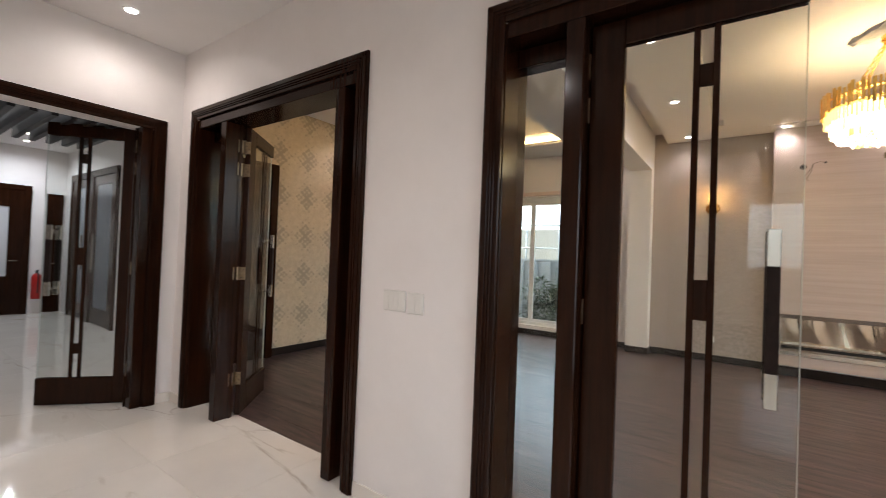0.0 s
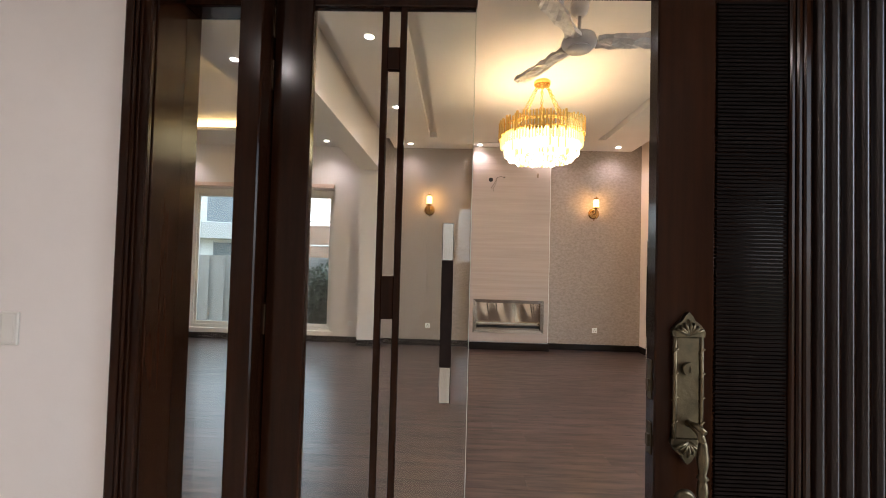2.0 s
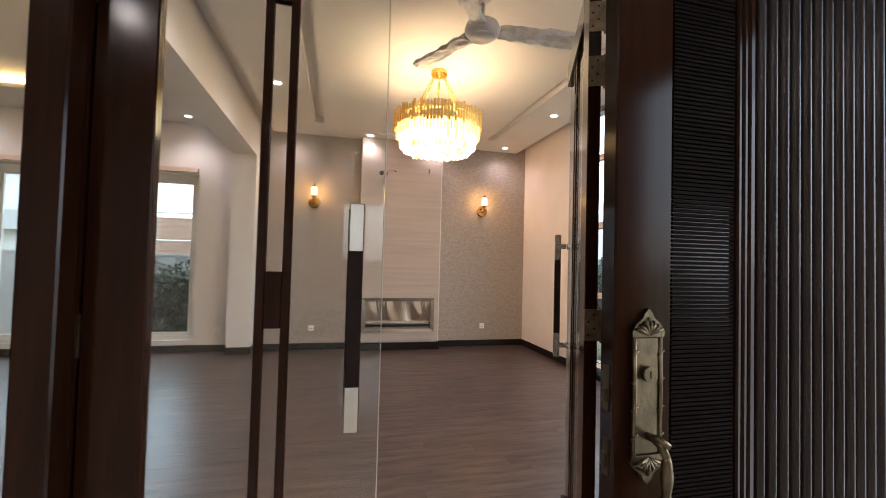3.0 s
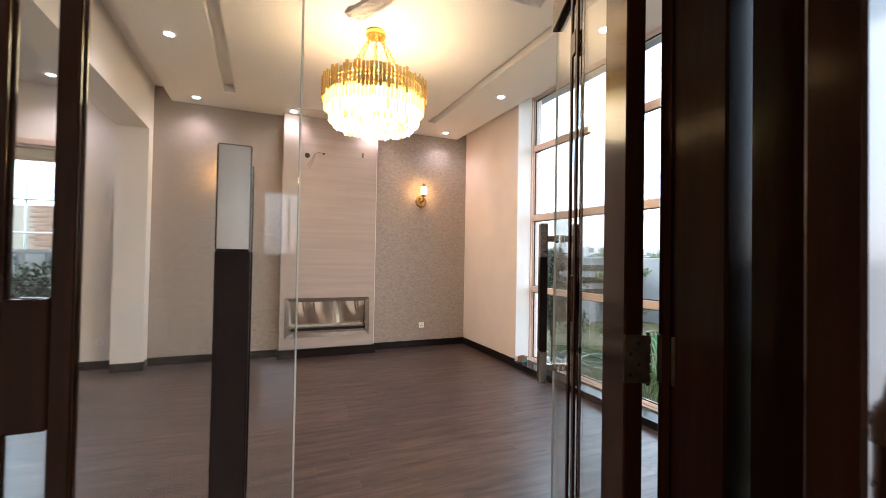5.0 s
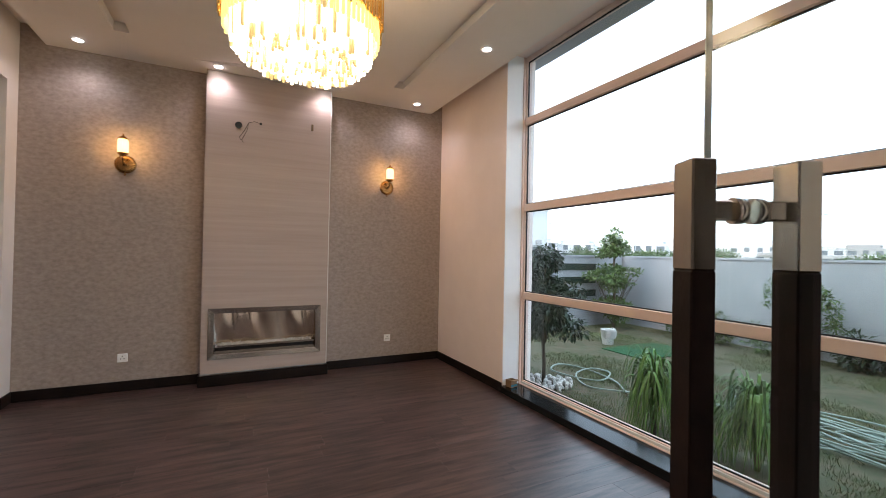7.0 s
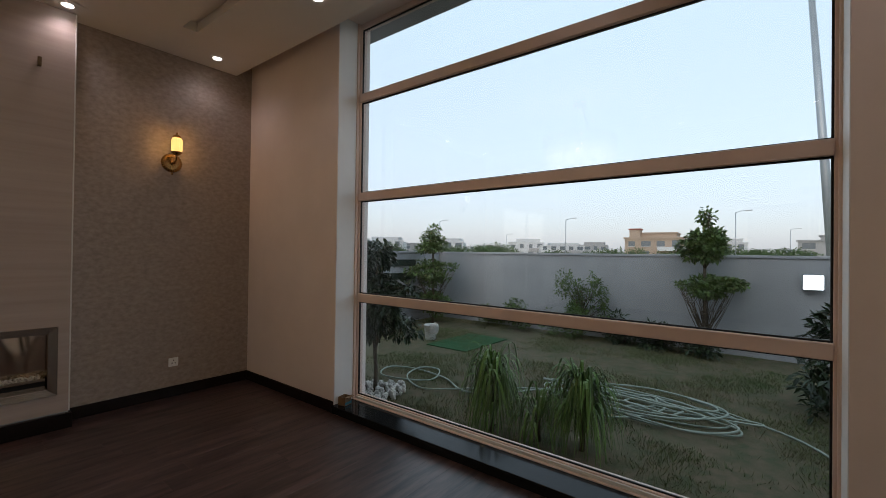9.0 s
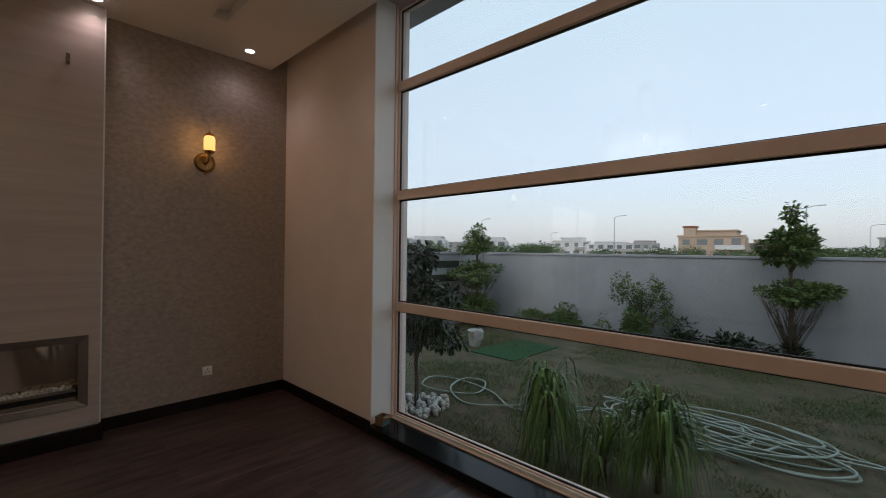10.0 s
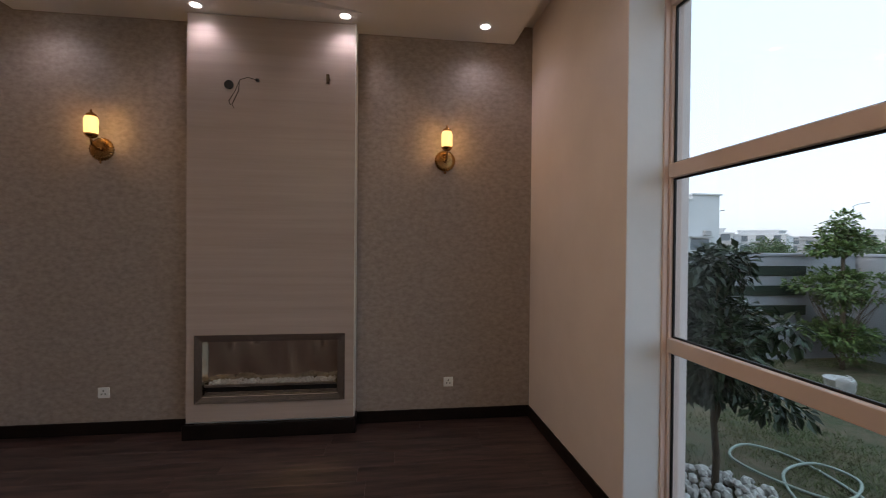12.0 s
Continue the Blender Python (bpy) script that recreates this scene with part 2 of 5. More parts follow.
ANTIQUE = material("antique_brass", (0.17, 0.13, 0.078), 0.36, 1.0, second=(0.10, 0.08, 0.05), scale=26, bump=0.2, bump_scale=90)
GOLD = material("polished_gold", (0.92, 0.64, 0.22), 0.27, 1.0, second=(0.84, 0.56, 0.17), scale=5)
BRASS = material("dark_polished_brass", (0.50, 0.28, 0.10), 0.24, 1.0, second=(0.38, 0.20, 0.07), scale=9)
BRONZE = material("bronze_hinge", (0.30, 0.23, 0.15), 0.35, 1.0, second=(0.18, 0.13, 0.08), scale=30)
# Crystals hold the bulbs' light as their own glow, in bright and dim copies.
CRYSTAL = material("lit_crystal", (0.40, 0.36, 0.28), 0.08, emit=(1.0, 0.81, 0.48), power=0.75)
CRYSTALDIM = material("dim_amber_crystal", (0.35, 0.28, 0.16), 0.08, emit=(1.0, 0.66, 0.22), power=0.10)
CRYSTALTOP = material("lit_amber_crystal", (0.45, 0.33, 0.13), 0.10, emit=(1.0, 0.66, 0.18), power=0.22)
SCONCEGLASS = material("lit_ribbed_glass", (0.95, 0.85, 0.6), 0.15, emit=(1.0, 0.63, 0.16), power=0.50)
FLOOD = material("floodlight_lens", (0.9, 0.9, 0.9), 0.3, emit=(0.92, 0.97, 1.0), power=7.0)
LED = material("downlight_lens", (0.9, 0.9, 0.9), 0.3, emit=(1.0, 0.95, 0.88), power=1.8)
COVE = material("cove_back_glow", (0.9, 0.8, 0.6), 0.4, emit=(1.0, 0.66, 0.28), power=1.15)
WHITEPLASTIC = material("white_plastic", (0.75, 0.74, 0.71), 0.35, second=(0.72, 0.71, 0.68), scale=10)
SOCKETM = material("glossy_white_socket_plastic", (0.88, 0.88, 0.87), 0.28, second=(0.85, 0.85, 0.83), scale=10)
SWITCHM = material("cream_switch_plastic", (0.74, 0.715, 0.67), 0.32, second=(0.71, 0.685, 0.64), scale=10)
ALU = material("champagne_window_frame", (0.76, 0.59, 0.51), 0.36, second=(0.71, 0.55, 0.475), scale=4)
GASKET = material("black_rubber_gasket", (0.01, 0.01, 0.01), 0.6)
GRANITE = material("black_polished_granite", (0.012, 0.013, 0.014), 0.12, second=(0.04, 0.043, 0.047), scale=160, spec=0.15, contrast=(0.62, 0.75))
EDGEGLINT = material("pale_edge_glint", (0.60, 0.64, 0.60), 0.12, second=(0.52, 0.57, 0.53), scale=9)
GLASS = glass_material("clear_glass", (0.96, 0.98, 0.97))
WINDOWGLASS = glass_material("window_glass", (0.93, 0.95, 0.95))
PEBBLE = material("white_pebbles", (0.62, 0.60, 0.56), 0.6, second=(0.45, 0.43, 0.40), scale=12, vary=0.15, island=True)
FANPAINT = material("fan_white_enamel", (0.66, 0.65, 0.66), 0.30, second=(0.60, 0.59, 0.61), scale=5)
WRAP = material("clear_film_wrap", (0.72, 0.71, 0.72), 0.32, second=(0.58, 0.57, 0.60), scale=14, bump=0.5, bump_scale=22, contrast=(0.42, 0.60))
LAWN = material("patchy_lawn_soil", (0.045, 0.054, 0.021), 0.95, second=(0.120, 0.088, 0.055), scale=7.0, bump=1.0, bump_scale=60, contrast=(0.36, 0.66), detail=14)
BLADES = material("grass_blades", (0.085, 0.125, 0.040), 0.7, second=(0.17, 0.150, 0.075), scale=1.3, vary=0.3, island=True)
TURF = material("artificial_turf", (0.008, 0.07, 0.016), 0.85, second=(0.006, 0.048, 0.012), scale=50, bump=0.6, bump_scale=150)
LEAFDARK = material("dark_glossy_leaves", (0.018, 0.033, 0.015), 0.34, second=(0.034, 0.056, 0.022), scale=6, vary=0.45, island=True)
LEAF = material("green_leaves", (0.060, 0.105, 0.026), 0.5, second=(0.105, 0.160, 0.040), scale=6, vary=0.4, island=True)
STRAP = material("strap_leaves", (0.075, 0.150, 0.030), 0.40, second=(0.12, 0.205, 0.048), scale=8, vary=0.5, island=True)
FARLEAF = material("far_foliage", (0.060, 0.10, 0.038), 0.8, second=(0.085, 0.125, 0.05), scale=3, vary=0.3, island=True)
BARK = material("bark", (0.11, 0.082, 0.055), 0.9, second=(0.065, 0.05, 0.036), scale=20, stretch=(3, 3, 0.6), bump=0.6, bump_scale=40)
RENDERWALL = material("grey_white_render", (0.37, 0.375, 0.39), 0.8, second=(0.31, 0.315, 0.33), scale=1.2, bump=0.15, bump_scale=60)
STRIPE = material("dark_green_stripe", (0.016, 0.030, 0.017), 0.7, second=(0.011, 0.022, 0.013), scale=8)
BRICK = material("raw_brick", (0.36, 0.21, 0.15), 0.9, second=(0.28, 0.16, 0.12), scale=9, vary=0.25)
MORTAR = material("mortar", (0.42, 0.36, 0.31), 0.95, second=(0.35, 0.30, 0.26), scale=10)
HOSE = material("pale_green_hose", (0.33, 0.385, 0.335), 0.45, second=(0.27, 0.325, 0.28), scale=6)
BUCKETM = material("white_bucket_plastic", (0.55, 0.56, 0.55), 0.5, second=(0.38, 0.37, 0.34), scale=7, contrast=(0.45, 0.6))
RAG = material("grey_rag", (0.42, 0.39, 0.36), 0.9, second=(0.33, 0.31, 0.29), scale=18, bump=0.4, bump_scale=40)
# Far colours and panes are kept pale, with distance haze put into them.
HOUSEWHITE = material("far_white_house", (0.62, 0.62, 0.63), 0.8, second=(0.54, 0.54, 0.55), scale=0.3)
HOUSETAN = material("far_tan_house", (0.45, 0.34, 0.265), 0.8, second=(0.40, 0.305, 0.235), scale=0.3)
HOUSEGREY = material("far_grey_house", (0.40, 0.39, 0.39), 0.8, second=(0.34, 0.33, 0.33), scale=0.3)
FARGLASS = material("far_window_glass", (0.15, 0.17, 0.19), 0.15)
ROOFRED = material("far_red_roof", (0.32, 0.10, 0.07), 0.8, second=(0.26, 0.08, 0.06), scale=1)
GALV = material("galvanised_pole", (0.42, 0.44, 0.46), 0.5, 0.6, second=(0.36, 0.38, 0.40), scale=5)
EARTH = material("dry_ground", (0.23, 0.20, 0.14), 0.95, second=(0.12, 0.14, 0.06), scale=0.15, contrast=(0.4, 0.6), detail=8)
CARD = material("brown_cardboard", (0.22, 0.13, 0.07), 0.8, second=(0.17, 0.10, 0.05), scale=14)
TEAL = material("teal_print", (0.02, 0.16, 0.20), 0.5)
RED = material("red_enamel", (0.42, 0.015, 0.012), 0.3)
BLACK = material("black_plastic", (0.012, 0.012, 0.012), 0.45)
WIRE = material("grey_brown_cable", (0.10, 0.08, 0.065), 0.6)
DARKSLAT = material("black_ceiling_slats", (0.013, 0.011, 0.011), 0.4)

# ---- building helpers ----


def box(bm, x0, y0, z0, x1, y1, z1, bevel=0.0):
    vs = [bm.verts.new((x, y, z)) for x in (x0, x1) for y in (y0, y1) for z in (z0, z1)]
    faces = [bm.faces.new([vs[i] for i in q]) for q in ((0, 1, 3, 2), (4, 6, 7, 5), (0, 4, 5, 1), (2, 3, 7, 6), (0, 2, 6, 4), (1, 5, 7, 3))]
    if bevel:
        edges = list({e for f in faces for e in f.edges})
        bmesh.ops.bevel(bm, geom=edges, offset=bevel, segments=1, affect="EDGES", profile=0.5)
    return bm


def boxes(*rows, bevel=0.0):
    bm = bmesh.new()
    for r in rows:
        box(bm, *r, bevel=bevel)
    return bm


def cyl(bm, x, y, z0, z1, r0, r1=None, seg=20, m=None, caps=True):
    """A tapered cylinder along z, or along m's z."""
    r1 = r0 if r1 is None else r1
    m = m or Matrix()
    ring = [[bm.verts.new(m @ Vector((x + r * math.cos(2 * math.pi * k / seg), y + r * math.sin(2 * math.pi * k / seg), z))) for k in range(seg)] for r, z in ((r0, z0), (r1, z1))]
    for k in range(seg):
        bm.faces.new((ring[0][k], ring[0][(k + 1) % seg], ring[1][(k + 1) % seg], ring[1][k])).smooth = True
    if caps:
        bm.faces.new(ring[0][::-1])
        bm.faces.new(ring[1])
    return bm


def lathe(profile, seg=24, m=None, bm=None, flute=0.0, flutes=0):
    """A turned body from (radius, height) pairs."""
    bm = bm or bmesh.new()
    m = m or Matrix()
    rings = []
    for r, z in profile:
        rings.append([bm.verts.new(m @ Vector((r * (1 + flute * math.cos(flutes * 2 * math.pi * k / seg)) * math.cos(2 * math.pi * k / seg),
                                               r * (1 + flute * math.cos(flutes * 2 * math.pi * k / seg)) * math.sin(2 * math.pi * k / seg), z))) for k in range(seg)])
    for a, b in zip(rings, rings[1:]):
        for k in range(seg):
            bm.faces.new((a[k], a[(k + 1) % seg], b[(k + 1) % seg], b[k])).smooth = True
    bm.faces.new(rings[0][::-1])
    bm.faces.new(rings[-1])
    return bm


def tube(points, radius, seg=8, bm=None, taper=1.0):
    """A round tube through points; taper: end radius over start radius."""
    bm = bm or bmesh.new()
    pts = [Vector(p) for p in points]
    rings, up = [], Vector((0.13, 0.21, 0.97))
    for i, p in enumerate(pts):
        d = (pts[min(i + 1, len(pts) - 1)] - pts[max(i - 1, 0)]).normalized()
        u = d.cross(up)
        if u.length < 1e-3:
            u = d.cross(Vector((1, 0, 0)))
        u.normalize()
        v = d.cross(u)
        r = radius * (1 + (taper - 1) * i / max(len(pts) - 1, 1))
        rings.append([bm.verts.new(p + r * (math.cos(2 * math.pi * k / seg) * u + math.sin(2 * math.pi * k / seg) * v)) for k in range(seg)])
    for a, b in zip(rings, rings[1:]):
        for k in range(seg):
            bm.faces.new((a[k], a[(k + 1) % seg], b[(k + 1) % seg], b[k])).smooth = True
    bm.faces.new(rings[0][::-1])
    bm.faces.new(rings[-1])
    return bm


def mesh_of(name, bm, mat):
    bmesh.ops.recalc_face_normals(bm, faces=bm.faces)
    me = bpy.data.meshes.new(name)
    bm.to_mesh(me)
    bm.free()
    me.materials.append(mat)
    return me


def part(name, bm, mat, parent, label="", m=None):
    ob = new(name, mesh_of(name, bm, mat) if isinstance(bm, bmesh.types.BMesh) else bm)
    ob.parent = parent
    if m:
        ob.matrix_basis = m
    return tagged(ob, label)


def thing(name, label, category, m=None, group="", kind=""):
    ob = new(name)
    ob.matrix_basis = m or Matrix()
    ob.empty_display_size = 0.1
    return tagged(ob, label, category, group, kind)


def solid(name, bm, mat, label, category, m=None, group="", kind=""):
    ob = new(name, mesh_of(name, bm, mat))
    if m:
        ob.matrix_basis = m
    return tagged(ob, label, category, group, kind)


def setting(name, bm, mat, label, category=""):
    return solid(name, bm, mat, label, category or name.split("_")[0], kind="structure")


# ---- large structure ----
Y0, Y1 = 0.69, 0.93            # the wall between hall and living room
XW, XE = -5.69, 2.85           # side wall of the dining end, window-side wall
YN = 6.60                      # fireplace wall
XC, XD = -4.85, 1.12           # hall's end walls
TOPC, HALLC = 3.62, 3.30

D1 = (-1.513, 1.005)             # outer edges of the wide door frames
D2 = (-4.63, -2.345)
HEAD = 2.63

wall_south = setting("wall_south", boxes(
    (XC - 0.24, Y0, 0, D2[0] + 0.08, Y1, 3.7), (D2[1] - 0.08, Y0, 0, D1[0] + 0.08, Y1, 3.7), (D1[1] - 0.08, Y0, 0, 3.4, Y1, 3.7),
    (D2[0] + 0.08, Y0, HEAD, D2[1] - 0.08, Y1, 3.7), (D1[0] + 0.08, Y0, HEAD, D1[1] - 0.08, Y1, 3.7), (XW - 0.2, Y0, 0, XC - 0.24, Y1, 3.7)), PAINT, "smooth white painted wall between hall and living room")
D3Y = (-1.75, 0.555)
setting("wall_hall_end", boxes((XC - 0.24, D3Y[1] - 0.08, 0, XC, Y0, 3.7), (XC - 0.24, D3Y[0] + 0.08, HEAD - 0.1, XC, D3Y[1] - 0.08, 3.7), (XC - 0.24, -3.4, 0, XC, D3Y[0] + 0.08, 3.7)),
        PAINT, "smooth white painted hall wall with a wide doorway")
setting("wall_entrance", boxes((XD, 0.42, 0, XD + 0.24, Y0, 3.7), (XD, -1.02, 2.5, XD + 0.24, 0.42, 3.7), (XD, -10.6, 0, XD + 0.24, -1.02, 3.7)), PAINT, "white painted wall round the main entrance")
CX, CY = -1.2, -10.4           # corridor that runs on behind the hall
setting("wall_hall_back", boxes((-12.0, -3.6, 0, CX, -3.4, 3.7)), PAINT, "plain white painted wall at the back of the hall")
setting("wall_corridor", boxes((CX - 0.2, CY - 0.2, 0, CX, -3.6, 3.7)), PAINT, "plain white painted corridor wall")
# Wall below the window is added to cut the glazing's lower daylight and reflection.
setting("wall_corridor_end", boxes((CX, CY - 0.2, 0, -0.34, CY, 3.7), (0.98, CY - 0.2, 0, XD, CY, 3.7), (-0.34, CY - 0.2, 0, 0.98, CY, 1.40), (-0.34, CY - 0.2, 3.12, 0.98, CY, 3.7)), PAINT, "white painted corridor end round a window, its lower wall added to cut light")
setting("wall_north", boxes((-2.0, YN, 0, XE + 0.5, YN + 0.24, 3.7)), PAPER, "fireplace wall in greige textured wallpaper")
WX0, WX1, WZ0, WZ1 = -5.08, -2.495, 0.18, 2.68
setting("wall_north_dining", boxes((XW - 0.2, 6.62, 0, WX0, 6.86, 3.7), (WX1, 6.62, 0, -2.0, 6.86, 3.7), (WX0, 6.62, 0, WX1, 6.86, WZ0), (WX0, 6.62, WZ1, WX1, 6.86, 3.7)), PAINT, "white painted wall round the low window")
setting("wall_west", boxes((XW - 0.2, Y1, 0, XW, 6.62, 3.7)), DAMASK, "wall in faded beige damask wallpaper")
WY0, WY1 = 1.565, 5.00
setting("wall_east", boxes((XE, WY1, 0, XE + 0.38, YN, 3.82), (XE, Y1, 0, XE + 0.38, WY0, 3.82), (XE, WY0, -0.3, XE + 0.38, WY1, 0.05), (XE, WY0, 3.69, XE + 0.38, WY1, 3.82)), EASTLIT, "cream-white painted wall beside the tall window, toned lighter for its extra light")
setting("beam", boxes((-1.98, Y1, 3.0, -1.65, YN, 3.7)), PAINT, "deep white painted ceiling beam over the wide opening")
setting("pillar", boxes((-1.98, 6.38, 0, -1.65, YN, 3.0)), PAINT, "white painted wall pillar under the beam")

# ceilings: upper slabs, and floating panels with narrow grooves
setting("ceiling", boxes((XW - 0.2, Y0, TOPC, XE, 6.9, TOPC + 0.12)), CEILING, "white painted upper ceiling")
G0, G1, GW = -0.795, 1.875, 0.12
GY0, GY1 = 1.7, 5.93
# a shallow lens-shaped recess draws the dark crescent along the chimney panel
LX, LH, LY0, LY1, LN = 0.56, 0.75, 6.08, 6.40, 36
curved = []
for k in range(LN):
    xa, xb = LX - LH + 2 * LH * k / LN, LX - LH + 2 * LH * (k + 1) / LN
    q = ((xa + xb) / 2 - LX) / LH
    ya = 6.10 + 0.15 * q * q
    yb = ya + 0.004 + 0.10 * (1 - q * q)
    curved += [(xa, LY0, CEIL, xb, ya, CEIL + 0.10), (xa, yb, CEIL, xb, LY1, CEIL + 0.10), (xa, ya, CEIL + 0.05, xb, yb, CEIL + 0.09)]
setting("ceiling_panel", boxes(
    (-1.457, Y1 + 0.1, CEIL, G0, YN - 0.004, CEIL + 0.10), (G0 + GW, Y1 + 0.1, CEIL, G1, LY0, CEIL + 0.10), (G0 + GW, LY1, CEIL, G1, YN - 0.004, CEIL + 0.10),
    (G0 + GW, LY0, CEIL, LX - LH, LY1, CEIL + 0.10), (LX + LH, LY0, CEIL, G1, LY1, CEIL + 0.10), *curved, (G1 + GW, Y1 + 0.1, CEIL, 2.672, YN - 0.004, CEIL + 0.10),
    (G0, Y1 + 0.1, CEIL, G0 + GW, GY0, CEIL + 0.10), (G0, GY1, CEIL, G0 + GW, YN - 0.004, CEIL + 0.10), (G1, Y1 + 0.1, CEIL, G1 + GW, GY0, CEIL + 0.10), (G1, GY1, CEIL, G1 + GW, YN - 0.004, CEIL + 0.10),
    (G0, GY0, CEIL + 0.085, G0 + GW, GY1, CEIL + 0.10), (G1, GY0, CEIL + 0.085, G1 + GW, GY1, CEIL + 0.10)),
    CEILING, "dropped white ceiling panel with two long grooves", "ceiling")
TX0, TX1, TY0, TY1 = -4.90, -2.90, 1.9, 5.74
setting("ceiling_dining", boxes((XW, Y1, CEIL, TX0, 6.62, CEIL + 0.05), (TX1, Y1, CEIL, -1.98, 6.62, CEIL + 0.05), (TX0, Y1, CEIL, TX1, TY0, CEIL + 0.05), (TX0, TY1, CEIL, TX1, 6.62, CEIL + 0.05)),
        CEILING, "dropped white ceiling border round a raised tray with warm cove light", "ceiling")
setting("ceiling_hall", boxes((-12.0, -3.6, HALLC, XD + 0.24, Y0, HALLC + 0.12), (-12.0, Y0, HALLC, XW - 0.2, 1.7, HALLC + 0.12), (CX - 0.2, CY - 0.2, HALLC, XD + 0.24, -3.6, HALLC + 0.12)), CEILING, "plain white painted hall ceiling", "ceiling")
# Unseen slab added over the rooms to keep sun and sky out.
setting("roof", boxes((-12.3, -3.8, 3.83, 3.6, 7.0, 4.05), (CX - 0.4, CY - 0.4, 3.83, XD + 0.4, -3.8, 4.05)), RENDERWALL, "unseen flat roof slab keeping sun and sky out of the rooms")

# sub-floors; planks and tiles are laid on them at the end
setting("floor", boxes((XW - 0.2, Y1 - 0.02, -0.15, XE + 0.5, 6.9, -0.012)), GASKET, "dark wood laminate floor of the living room")
setting("floor_hall", boxes((-12.0, -3.6, -0.15, XD + 0.24, Y1 - 0.02, -0.009), (-12.0, Y1 - 0.02, -0.15, XW - 0.2, 1.5, -0.009), (CX, CY, -0.15, XD + 0.24, -3.6, -0.009)), MORTAR, "polished cream marble hall floor", "floor")
setting("wall_far_hall", boxes((-12.2, -3.4, 0, -12.0, 1.7, 3.7), (-12.0, 1.5, 0, XW - 0.2, 1.7, 3.7)), PAINT, "white painted walls of the far hall")


def skirting(name, rows):
    bm = bmesh.new()
    for r in rows:
        box(bm, *r, bevel=0.004)
    setting(name, bm, SKIRT, "dark polished skirting board", "baseboard")


S, SZ = 0.016, 0.105
skirting("baseboard_north", [(-1.65, YN - S, 0, -0.09, YN, SZ), (-0.10, 6.41 - 0.012, 0, 1.27, 6.41, 0.122), (1.26, YN - S, 0, XE, YN, SZ), (1.26, 6.41, 0, 1.27, YN - S, 0.122), (-0.10, 6.41, 0, -0.09, YN - S, 0.122)])
skirting("baseboard_east", [(XE - S, WY1, 0, XE, YN - S, SZ), (XE - S, Y1, 0, XE, WY0, SZ)])
skirting("baseboard_pillar", [(-1.65, 6.38, 0, -1.65 + S, YN - S, SZ), (-1.98, 6.38 - S, 0, -1.65 + S, 6.38, SZ)])
skirting("baseboard_dining", [(XW, 6.62 - S, 0, -1.98, 6.62, SZ), (XW, Y1, 0, XW + S, 6.62 - S, SZ)])
for nm, rows in (("baseboard_hall", [(-2.345, Y0 - 0.012, 0, -1.50, Y0, 0.09), (XC, D3Y[1], 0, XC + 0.012, Y0 - 0.012, 0.09), (XC + 0.012, Y0 - 0.012, 0, -4.63, Y0, 0.09)]),):
    bm = bmesh.new()
    for r in rows:
        box(bm, *r, bevel=0.003)
    setting(nm, bm, MARBLE, "cream marble skirting strip", "baseboard")

# warm glow strips round the dining tray, set where the cove's lit back shows
cove = thing("cove_light", "warm cove light, its glow set on the recess back above the border", "light strip")
for r in ((TX0 - 0.14, TY1 + 0.13, CEIL + 0.085, TX1 + 0.14, TY1 + 0.15, CEIL + 0.15), (TX0 - 0.15, TY0, CEIL + 0.085, TX0 - 0.13, TY1 + 0.12, CEIL + 0.15), (TX1 + 0.13, TY0, CEIL + 0.085, TX1 + 0.15, TY1 + 0.12, CEIL + 0.15)):
    part("strip", boxes(r), COVE, cove)

